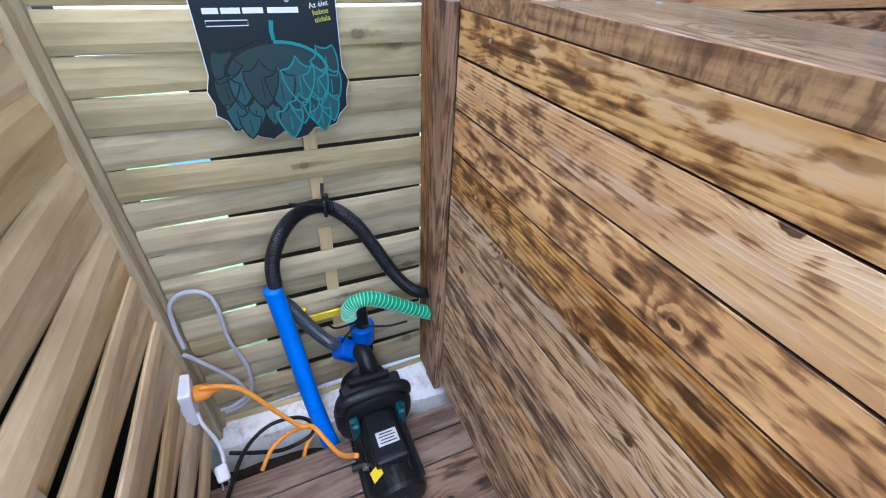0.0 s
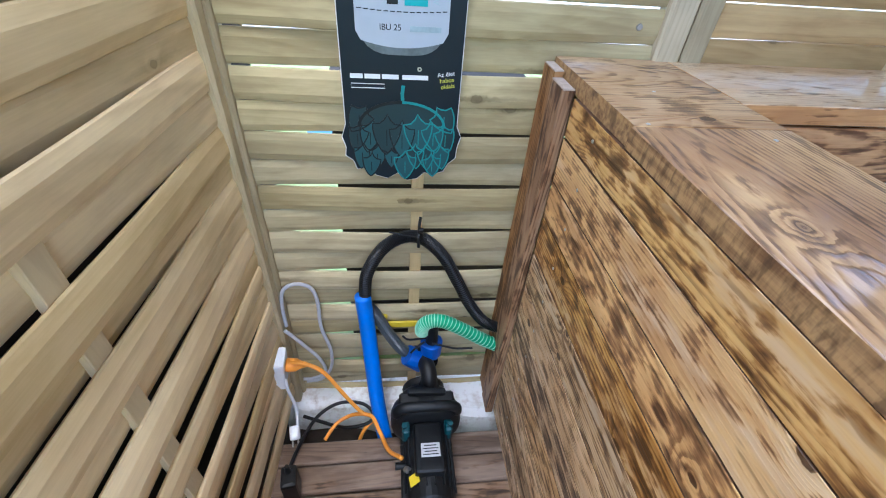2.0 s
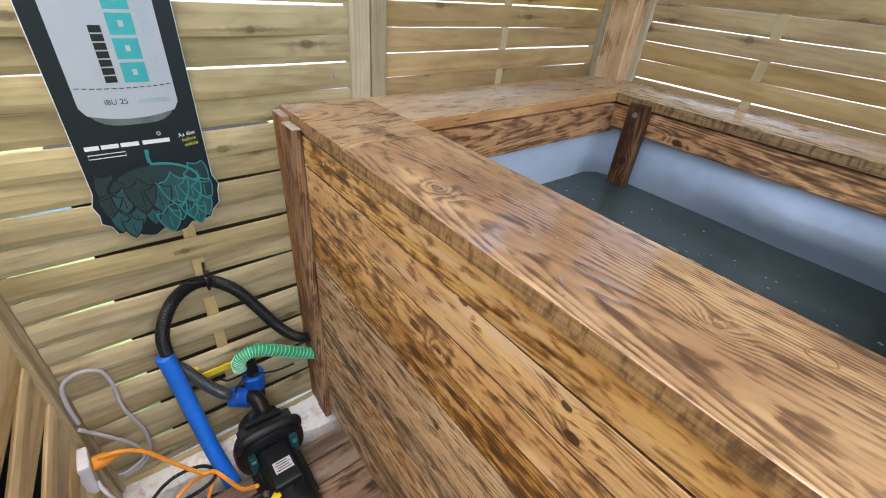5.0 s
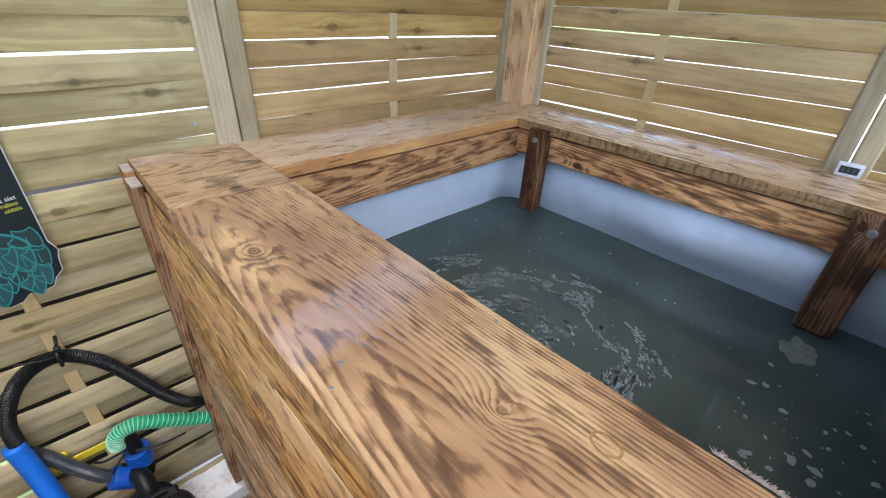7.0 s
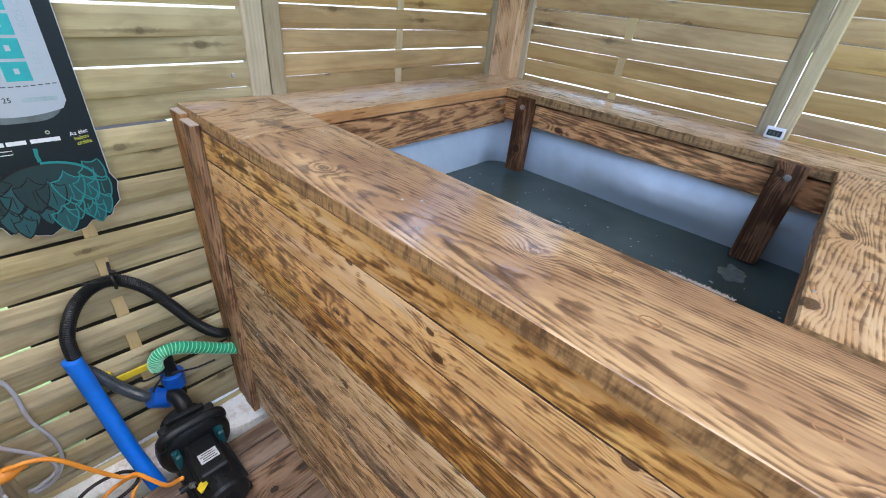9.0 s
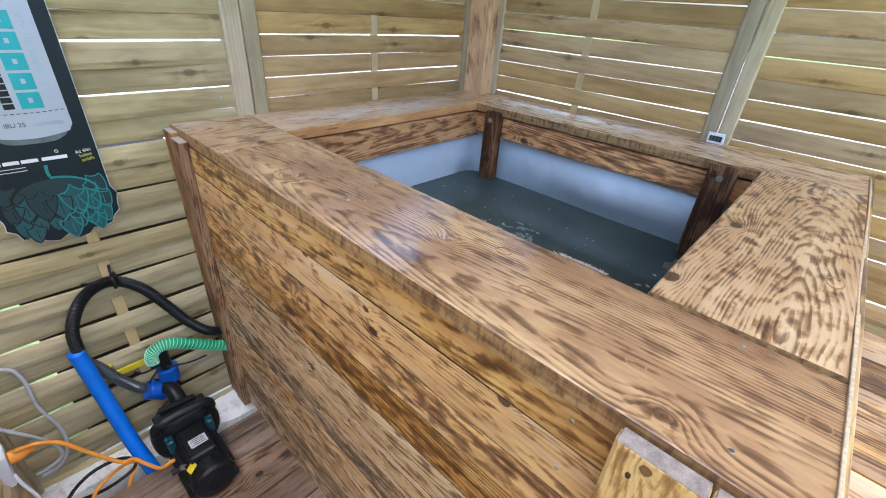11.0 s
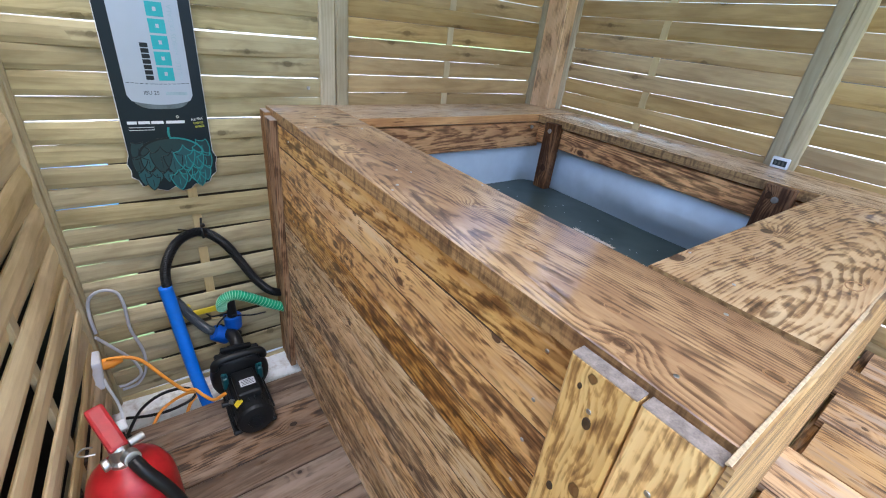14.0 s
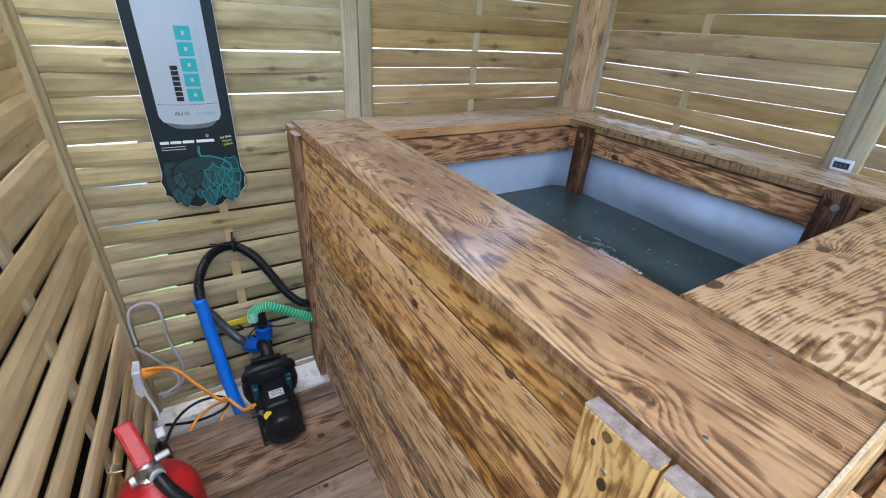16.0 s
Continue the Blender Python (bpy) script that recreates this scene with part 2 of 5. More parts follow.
# single scorch marks: on the rim x, y, on the cladding y, z; half length along the grain, half width
RIM_MARKS = [(0.038, -0.113, 0.035, 0.007), (0.037, -0.232, 0.035, 0.007), (0.040, -0.314, 0.030, 0.006), (0.123, -0.097, 0.020, 0.006), (0.040, -0.433, 0.022, 0.007), (0.036, -0.466, 0.025, 0.010), (0.031, -0.503, 0.022, 0.009), (0.155, -0.425, 0.028, 0.010), (0.178, -0.507, 0.020, 0.006), (0.120, -0.563, 0.016, 0.012), (0.209, -0.588, 0.045, 0.010), (0.198, -0.624, 0.030, 0.010), (0.130, -0.589, 0.014, 0.008), (0.093, -0.243, 0.020, 0.008), (0.114, -0.817, 0.020, 0.009), (0.027, -0.841, 0.016, 0.013), (0.070, -0.733, 0.018, 0.008), (0.109, -0.911, 0.016, 0.012), (0.039, -0.589, 0.016, 0.009)]
# the last eight cladding marks are scorch and also painted shade at the far end
CLAD_MARKS = [(0.054, 0.809, 0.022, 0.013), (0.216, 0.796, 0.014, 0.008), (0.013, 0.657, 0.030, 0.008), (-0.153, 0.645, 0.022, 0.008), (-0.240, 0.699, 0.012, 0.012), (-0.275, 0.819, 0.008, 0.006), (-0.286, 0.785, 0.010, 0.007), (-0.327, 0.799, 0.014, 0.006), (-0.409, 0.812, 0.014, 0.011), (-0.413, 0.889, 0.026, 0.005), (-0.064, 0.785, 0.016, 0.009), (-0.141, 0.825, 0.012, 0.009), (0.122, 0.657, 0.020, 0.008), (-0.267, 0.643, 0.020, 0.010), (-0.353, 0.630, 0.030, 0.010), (0.170, 0.865, 0.032, 0.012), (0.100, 0.872, 0.030, 0.009), (0.190, 0.730, 0.028, 0.012), (0.120, 0.715, 0.032, 0.013), (0.060, 0.735, 0.030, 0.009), (0.200, 0.655, 0.022, 0.012), (0.000, 0.862, 0.030, 0.008), (-0.030, 0.720, 0.022, 0.010)]
FLAT_MARKS = [((x, y, 0), (1 / w, 1 / l, 0)) for x, y, l, w in RIM_MARKS]
WALL_MARKS = [((0, y, z), (0, 1 / l, 1 / w)) for y, z, l, w in CLAD_MARKS]
M_CLAD = wood("scorched_cladding", (0.75, 0.455, 0.13), (0.35, 0.15, 0.032), CHAR, 0.67, 0.42, spacing=0.0055, stripe=0.5, tones=0.5, knot_cell=(0.24, 0.07), knot_size=0.0055, knot_chance=0.35, coat=0.12, blotch=0.5, patch_len=0.032, patch_wide=0.0135, dashes=0.5, soft=1.2, crisp=0.6, wear=(0.66, 0.47, 0.27), marks=WALL_MARKS)
M_CLADLOW = wood("heavily_scorched_cladding", (0.78, 0.575, 0.33), (0.34, 0.195, 0.09), (0.030, 0.013, 0.006), 0.76, 0.5, spacing=0.0045, stripe=0.6, tones=0.45, knot_cell=(0.3, 0.07), knot_size=0.006, knot_chance=0.3, blotch=0.5, patch_len=0.04, patch_wide=0.013, wear=(0.62, 0.50, 0.35))
M_RIM = wood("varnished_rim", (0.58, 0.33, 0.10), (0.24, 0.10, 0.025), CHAR, 0.54, 0.45, spacing=0.0042, coat=0.9, stripe=0.65, dashes=0.3, knot=0.5, knot_cell=(0.4, 0.14), wobble=0.006, blotch=0.65, crisp=0.55, patch_len=0.038, patch_wide=0.015, ringy=0.15, depth=0.72, spread=0.5, soft=1.45, marks=FLAT_MARKS)
M_PALERIM = wood("pale_varnished_rim", (0.92, 0.67, 0.41), (0.52, 0.28, 0.12), (0.06, 0.024, 0.009), 0.40, 0.45, spacing=0.0040, coat=0.9, stripe=0.4, crisp=0.7, knot_cell=(0.5, 0.14), blotch=0.45, patch_len=0.045, patch_wide=0.015, spread=0.5)
M_NEAR = wood("striped_rim", (0.78, 0.525, 0.25), (0.43, 0.20, 0.066), (0.05, 0.019, 0.007), 0.52, 0.5, spacing=0.0062, crisp=0.7, coat=0.5, stripe=0.55, knot_cell=(0.3, 0.2), tilt=0.12, wobble=0.022, blotch=0.4, patch_len=0.034, patch_wide=0.019, ringy=0.12, spread=0.5, soft=1.2)
M_CORNER = wood("varnished_corner", (0.76, 0.49, 0.24), (0.40, 0.19, 0.072), CHAR, 0.45, 0.45, spacing=0.008, coat=0.8, stripe=0.9, knot_cell=(0.3, 0.2), tilt=0.22, wobble=0.03, blotch=0.5, patch_len=0.05)
M_TRIM = wood("dark_trim", (0.48, 0.275, 0.12), (0.18, 0.082, 0.032), CHAR, 0.7, 0.5)
M_INNER = wood("dark_inner_post", (0.30, 0.145, 0.055), (0.10, 0.042, 0.016), CHAR, 0.75, 0.5, stripe=0.7)
M_APRON = wood("scorched_apron", (0.94, 0.50, 0.165), (0.40, 0.15, 0.040), CHAR, 0.48, 0.45, spacing=0.006, stripe=0.6, coat=0.15, blotch=0.45, crisp=0.7, patch_len=0.06, patch_wide=0.015, depth=0.75, knot_chance=0.25)
M_YEL = wood("yellow_pine", (0.88, 0.59, 0.20), (0.62, 0.32, 0.07), (0.15, 0.06, 0.014), 0.54, 0.42, spacing=0.008, stripe=0.35, knot_cell=(0.12, 0.07), knot_size=0.005, blotch=0.35, patch_len=0.032, patch_wide=0.013, dashes=0.5, spread=0.6)
M_END = wood("sawn_end", (0.74, 0.51, 0.25), (0.34, 0.21, 0.11), (0.11, 0.07, 0.05), 0.42, 0.5, spacing=0.007, stripe=0.7, patch_len=0.2, patch_wide=0.02)
M_SEAM = plain("charred_edge", (0.085, 0.038, 0.015), 0.7, vary=0.5, scale=60)
M_EDGE = sawn("sawn_edge", (0.44, 0.255, 0.10), (0.17, 0.082, 0.030), (0.040, 0.016, 0.006))
M_DECK = wood("weathered_deck", (0.245, 0.163, 0.108), (0.070, 0.046, 0.032), (0.016, 0.011, 0.009), 0.36, 0.38, wear=(0.30, 0.225, 0.17), relief=0.5, crisp=0.7, soft=1.3, dashes=0.4)
M_STEP = wood("step_planks", (0.66, 0.43, 0.20), (0.30, 0.18, 0.095), (0.05, 0.03, 0.02), 0.6, 0.5, wear=(0.40, 0.335, 0.29), relief=0.5, tones=0.4, patch_len=0.10)
M_SLAT = wood("treated_slat", (0.55, 0.46, 0.25), (0.25, 0.19, 0.092), (0.2, 0.14, 0.07), 0.0, 0.6, spacing=0.011, knot_cell=(0.30, 0.075), knot_size=0.0065, flare=0.75, stripe=0.35, relief=0.2, knot=0.8, tones=0.34, blotch=0.42)
# M_SLAT again for the tub panels, warm bounced light put into its colour
M_WARMLIT = wood("warm_lit_slat", (0.58, 0.40, 0.17), (0.29, 0.175, 0.066), (0.2, 0.14, 0.07), 0.0, 0.6, spacing=0.011, knot_cell=(0.30, 0.075), knot_size=0.0065, flare=0.75, stripe=0.35, relief=0.2, knot=0.8, tones=0.34, blotch=0.42)
M_FRESH = wood("fresh_slat", (0.88, 0.69, 0.38), (0.50, 0.35, 0.16), (0.2, 0.14, 0.07), 0.0, 0.6, spacing=0.017, knot_cell=(0.45, 0.09), knot_size=0.006, knot_chance=0.3, flare=0.3, stripe=0.5, relief=0.2, knot=0.7, tones=0.3, blotch=0.4)
M_RAIL = wood("treated_rail", (0.52, 0.43, 0.27), (0.30, 0.235, 0.13), (0.2, 0.14, 0.07), 0.0, 0.6, spacing=0.010, knot_chance=0.25, knot_cell=(0.4, 0.06), flare=0.3, stripe=0.4, knot=0.7)
M_BATTEN = wood("tan_batten", (0.70, 0.55, 0.29), (0.48, 0.35, 0.17), (0.2, 0.14, 0.07), 0.0, 0.6, knot_chance=0.1, stripe=0.3, tones=0.2)
M_POST = wood("honey_post", (0.78, 0.51, 0.25), (0.48, 0.27, 0.11), (0.14, 0.07, 0.035), 0.12, 0.5, spacing=0.007, dashes=0.4)
M_LINER = plain("white_liner", (0.67, 0.74, 0.81), 0.13, vary=0.08, scale=6)
lnt = M_LINER.node_tree
lb = lnt.nodes["Principled BSDF"]
ltc, lsep = nd(lnt, "ShaderNodeTexCoord"), nd(lnt, "ShaderNodeSeparateXYZ")
lnt.links.new(ltc.outputs["Object"], lsep.inputs[0])
# painted shade: the east side of the liner greys towards the water
shade_edge = math_node(lnt, "MULTIPLY_ADD", noise_tex(lnt, ltc.outputs["Object"], 5.0, 3.0), -0.16)
shade_edge.node.inputs[2].default_value = 0.08
shade_z = math_node(lnt, "ADD", math_node(lnt, "ADD", lsep.outputs[2], shade_edge), math_node(lnt, "MULTIPLY", lsep.outputs[1], 0.14))
low, side = lnt.nodes.new("ShaderNodeMapRange"), lnt.nodes.new("ShaderNodeMapRange")
for n, v, lo, hi in ((low, shade_z, 0.75, 0.61), (side, lsep.outputs[0], 0.93, 1.0)):
    n.interpolation_type = "SMOOTHSTEP"
    lnt.links.new(v, n.inputs[0])
    n.inputs[1].default_value, n.inputs[2].default_value = lo, hi
shade_fac = math_node(lnt, "MULTIPLY", math_node(lnt, "MULTIPLY", low.outputs[0], side.outputs[0]), 0.85)
lnt.links.new(mix(lnt, shade_fac, lb.inputs["Base Color"].links[0].from_socket, (0.33, 0.36, 0.37)), lb.inputs["Base Color"])
M_PATCH = plain("white_patch", (0.86, 0.88, 0.90), 0.25, vary=0.04, scale=40)
M_CONC, cnt, cb = mat_new("rough_concrete")
ctc = nd(cnt, "ShaderNodeTexCoord")
cn = math_node(cnt, "ADD", math_node(cnt, "MULTIPLY", noise_tex(cnt, ctc.outputs["Object"], 9.0, 4.0, 0.65), 0.6), math_node(cnt, "MULTIPLY", noise_tex(cnt, ctc.outputs["Object"], 60.0, 3.0), 0.4))
cnt.links.new(ramp(cnt, cn, [(0.30, (0.22, 0.18, 0.155)), (0.38, (0.66, 0.61, 0.58)), (0.50, (0.86, 0.86, 0.86))]), cb.inputs["Base Color"])
cb.inputs["Roughness"].default_value = 0.9
cbump = nd(cnt, "ShaderNodeBump", Strength=0.8, Distance=0.004)
cnt.links.new(cn, cbump.inputs["Height"])
cnt.links.new(cbump.outputs[0], cb.inputs["Normal"])
M_GREYEND = plain("grey_end_grain", (0.30, 0.235, 0.19), 0.7, vary=0.45, scale=90, relief=0.4)
M_KNOT = plain("dark_knot", (0.055, 0.03, 0.013), 0.6, vary=0.5, scale=200)
M_KNOTRING = plain("knot_ring", (0.34, 0.165, 0.06), 0.45, vary=0.4, scale=150)
M_FRAY = plain("pale_fibres", (0.46, 0.37, 0.29), 0.8, vary=0.2, scale=120)
M_SAWNTOP = plain("pale_sawn_top", (0.68, 0.51, 0.31), 0.8, vary=0.3, scale=220, relief=0.6)
# near-black: the shade of the slot behind the deck is in this colour
M_UNDERDECK = plain("soil", (0.035, 0.026, 0.02), 0.95, vary=0.4, scale=30, relief=0.6)
M_BLACK = plain("black_plastic", (0.008, 0.009, 0.0105), 0.42, vary=0.3, scale=60)
M_RUBBER = plain("black_rubber", (0.008, 0.0085, 0.010), 0.42, vary=0.3, scale=40)
M_HOSEGREY = plain("dark_grey_hose", (0.045, 0.055, 0.065), 0.32, vary=0.3, scale=40)
M_BLUE = plain("blue_foam", (0.010, 0.16, 0.72), 0.5, vary=0.15, scale=15)
M_BLUEP = plain("blue_fitting", (0.01, 0.09, 0.45), 0.35, vary=0.15)
M_GREEN = plain("green_hose", (0.02, 0.36, 0.17), 0.4, vary=0.12)
M_GRIB = plain("pale_green_rib", (0.36, 0.70, 0.50), 0.4, vary=0.08)
M_ORANGE = plain("orange_cable", (0.84, 0.33, 0.035), 0.45, vary=0.1)
M_GREY = plain("grey_cable", (0.52, 0.52, 0.57), 0.45, vary=0.1)
M_WHITE = plain("white_plastic", (0.80, 0.82, 0.88), 0.35, vary=0.05)
M_RED = plain("red_enamel", (0.36, 0.010, 0.014), 0.38, vary=0.3, scale=14)
M_STEEL = plain("steel", (0.48, 0.47, 0.45), 0.42, 1.0, 0.1)
M_YELLOW = plain("yellow_plastic", (0.72, 0.55, 0.02), 0.45, vary=0.08)
M_LABEL = plain("silver_label", (0.55, 0.57, 0.6), 0.35, vary=0.06)
M_TEAL = plain("teal_bolt", (0.006, 0.06, 0.075), 0.4)
M_CARD = plain("dark_card", (0.006, 0.012, 0.020), 0.42, vary=0.15, scale=5)
M_CARDEDGE = plain("white_card_core", (0.75, 0.75, 0.75), 0.6, vary=0.05)
M_CAN = plain("pale_can_print", (0.40, 0.44, 0.50), 0.35, vary=0.05, scale=4)
M_CANFOOT = plain("can_foot", (0.12, 0.145, 0.16), 0.35, vary=0.35, scale=30)
M_TEALINK = plain("teal_ink", (0.03, 0.36, 0.38), 0.4, vary=0.1)
M_TEALDIM = plain("dim_teal_ink", (0.014, 0.075, 0.090), 0.4, vary=0.1)
M_TEALNIGHT = plain("night_teal_ink", (0.007, 0.030, 0.040), 0.4, vary=0.1)
M_TEALMID = plain("mid_teal_ink", (0.02, 0.22, 0.23), 0.4, vary=0.1)
M_INK = plain("dark_ink", (0.01, 0.012, 0.016), 0.4)
M_FAINT = plain("faint_ink", (0.33, 0.42, 0.46), 0.4)
M_PAPER = plain("white_ink", (0.75, 0.76, 0.78), 0.45, vary=0.03)
M_LIME = plain("lime_ink", (0.55, 0.55, 0.06), 0.45, vary=0.05)
M_SCREEN = plain("lcd_screen", (0.035, 0.045, 0.05), 0.15)
M_FAINTDARK = plain("lcd_digit", (0.055, 0.068, 0.07), 0.3)
M_FOAM = plain("foam", (0.30, 0.34, 0.33), 0.6, vary=0.3, scale=80)
M_SCUM = plain("scum", (0.17, 0.195, 0.185), 0.6, vary=0.4, scale=60)
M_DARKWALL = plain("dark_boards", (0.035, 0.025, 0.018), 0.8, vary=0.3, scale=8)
M_ROOF = plain("roof_boards", (0.30, 0.21, 0.11), 0.7, vary=0.25, scale=6)
M_PALE = plain("pale_paving", (0.55, 0.54, 0.5), 0.85, vary=0.12, scale=2)
M_GRASS = plain("grass", (0.24, 0.33, 0.12), 0.8, vary=0.35, scale=9)
M_BLUEOBJ = plain("sky_blue_plastic", (0.16, 0.36, 0.66), 0.5, vary=0.1)

M_WATER, wnt, wb = mat_new("murky_water")
wtc = nd(wnt, "ShaderNodeTexCoord")
wnt.links.new(ramp(wnt, noise_tex(wnt, wtc.outputs["Object"], 4.0, 4.0, 0.55, 0.5), [(0.3, (0.056, 0.076, 0.069)), (0.7, (0.088, 0.113, 0.103))]), wb.inputs["Base Color"])
wb.inputs["Roughness"].default_value = 0.04
wb.inputs["IOR"].default_value = 1.33
wbump = nd(wnt, "ShaderNodeBump", Strength=0.10, Distance=0.02)
wnt.links.new(noise_tex(wnt, wtc.outputs["Object"], 9.0, 2.0, 0.5, 0.6), wbump.inputs["Height"])
wnt.links.new(wbump.outputs[0], wb.inputs["Normal"])


# ---- building helpers ----
def mesh_of(name, bm, material, smooth=False):
    me = bpy.data.meshes.new(name)
    if smooth:
        for f in bm.faces:
            f.smooth = True
    bm.to_mesh(me)
    bm.free()
    for mt in material if isinstance(material, (list, tuple)) else (material,):
        me.materials.append(mt)
    return me


def part(name, bm, material, parent, label="", at=None, smooth=False):
    """One mesh object under a thing or a part; bm may be a ready mesh."""
    me = bm if isinstance(bm, bpy.types.Mesh) else mesh_of(name, bm, material, smooth)
    ob = new(name, me)
    ob.parent = parent
    if at is not None:
        ob.matrix_local = at
    if label:
        ob["label"] = label
    return ob


def thing(name, label, category, group="", kind="", at=None):
    ob = new(name)
    ob.empty_display_size = 0.05
    if at is not None:
        ob.matrix_world = at
    return tagged(ob, label, category, group, kind)


def solid(name, bm, material, label, category, group="", kind="", at=None, smooth=False):
    ob = new(name, mesh_of(name, bm, material, smooth))
    if at is not None:
        ob.matrix_world = at
    return tagged(ob, label, category, group, kind)


def box(lx, ly, lz, bevel=0.0, segs=1, at=None):
    bm = bmesh.new()
    bmesh.ops.create_cube(bm, size=1.0, matrix=Matrix.Diagonal((lx, ly, lz, 1)))
    if bevel:
        bmesh.ops.bevel(bm, geom=bm.edges[:], offset=bevel, segments=segs, affect="EDGES", profile=0.6)
    if at is not None:
        bm.transform(at)
    return bm


def cyl(r1, r2, depth, segs=24, bevel=0.0, at=None):
    bm = bmesh.new()
    bmesh.ops.create_cone(bm, cap_ends=True, segments=segs, radius1=r1, radius2=r2, depth=depth)
    if bevel:
        rim = [e for e in bm.edges if all(abs(abs(v.co.z) - depth / 2) < 1e-5 for v in e.verts)]
        bmesh.ops.bevel(bm, geom=rim, offset=bevel, segments=2, affect="EDGES", profile=0.6)
    if at is not None:
        bm.transform(at)
    return bm


def join(*bms):
    out = bmesh.new()
    for b in bms:
        me = bpy.data.meshes.new("tmp")
        b.to_mesh(me)
        b.free()
        out.from_mesh(me)
        bpy.data.meshes.remove(me)
    return out


def spline(points, n=60):
    """A smooth line through the points."""
    p = [Vector(q) for q in points]
    p = [2 * p[0] - p[1]] + p + [2 * p[-1] - p[-2]]
    out = []
    for i in range(1, len(p) - 2):
        a, b, c, d = p[i - 1 : i + 3]
        k = max(2, n // (len(p) - 3))
        for j in range(k):
            t = j / k
            out.append(0.5 * ((2 * b) + (c - a) * t + (2 * a - 5 * b + 4 * c - d) * t * t + (3 * b - a - 3 * c + d) * t**3))
    out.append(p[-2])
    return out


def frames_along(line):
    fr, up = [], Vector((0.31, 0.2, 0.93)).normalized()
    for i, q in enumerate(line):
        d = (line[min(i + 1, len(line) - 1)] - line[max(i - 1, 0)]).normalized()
        side = d.cross(up).normalized() if d.cross(up).length > 1e-4 else Vector((1, 0, 0))
        up = side.cross(d).normalized()
        fr.append((q, side, up))
    return fr


def tube(points, radius, n=60, segs=12, ribs=0, rib_depth=0.0, squash=1.0):
    """A round tube along a smooth line; ribs: rings along its length."""
    line = spline(points, n)
    bm = bmesh.new()
    rows = []
    for i, (q, s, u) in enumerate(frames_along(line)):
        r = radius
        if ribs:
            r += rib_depth * (1 if i % 2 else -1)
        rows.append([bm.verts.new(q + r * (math.cos(a) * s + squash * math.sin(a) * u)) for a in (2 * math.pi * k / segs for k in range(segs))])
    for a, b in zip(rows, rows[1:]):
        for k in range(segs):
            bm.faces.new((a[k], a[(k + 1) % segs], b[(k + 1) % segs], b[k]))
    bm.faces.new(rows[0][::-1])
    bm.faces.new(rows[-1])
    bmesh.ops.recalc_face_normals(bm, faces=bm.faces[:])
    return bm


def helix(points, radius, wire, turns, n=60, per=14):
    line = spline(points, n)
    fr = frames_along(line)
    pts = []
    total = turns * per
    for i in range(total + 1):
        f = i / total * (len(fr) - 1)
        j = min(int(f), len(fr) - 2)
        w = f - j
        q = fr[j][0].lerp(fr[j + 1][0], w)
        s, u = fr[j][1].lerp(fr[j + 1][1], w).normalized(), fr[j][2].lerp(fr[j + 1][2], w).normalized()
        a = 2 * math.pi * i / per
        pts.append(q + radius * (math.cos(a) * s + math.sin(a) * u))
    bm = bmesh.new()
    rows = []
    for q, s, u in frames_along(pts):
        rows.append([bm.verts.new(q + wire * (math.cos(a) * s + math.sin(a) * u)) for a in (math.pi / 2 * k for k in range(4))])
    for a, b in zip(rows, rows[1:]):
        for k in range(4):
            bm.faces.new((a[k], a[(k + 1) % 4], b[(k + 1) % 4], b[k]))
    bmesh.ops.recalc_face_normals(bm, faces=bm.faces[:])
    return bm


def lathe(profile, segs=28, at=None):
    """Turned round z: (radius, height) pairs."""
    bm = bmesh.new()
    rows = [[bm.verts.new((max(r, 1e-4) * math.cos(a), max(r, 1e-4) * math.sin(a), z)) for a in (2 * math.pi * k / segs for k in range(segs))] for r, z in profile]
    for a, b in zip(rows, rows[1:]):
        for k in range(segs):
            bm.faces.new((a[k], a[(k + 1) % segs], b[(k + 1) % segs], b[k]))
    bm.faces.new(rows[0][::-1])
    bm.faces.new(rows[-1])
    bmesh.ops.recalc_face_normals(bm, faces=bm.faces[:])
    if at is not None:
        bm.transform(at)
    return bm


def outline(points, depth, at=None):
    """A flat shape in x and y, with its thickness along z."""
    bm = bmesh.new()
    lo = [bm.verts.new((x, y, 0)) for x, y in points]
    hi = [bm.verts.new((x, y, depth)) for x, y in points]
    bm.faces.new(lo[::-1])
    bm.faces.new(hi)
    n = len(points)
    for i in range(n):
        bm.faces.new((lo[i], lo[(i + 1) % n], hi[(i + 1) % n], hi[i]))
    bmesh.ops.recalc_face_normals(bm, faces=bm.faces[:])
    if at is not None:
        bm.transform(at)
    return bm


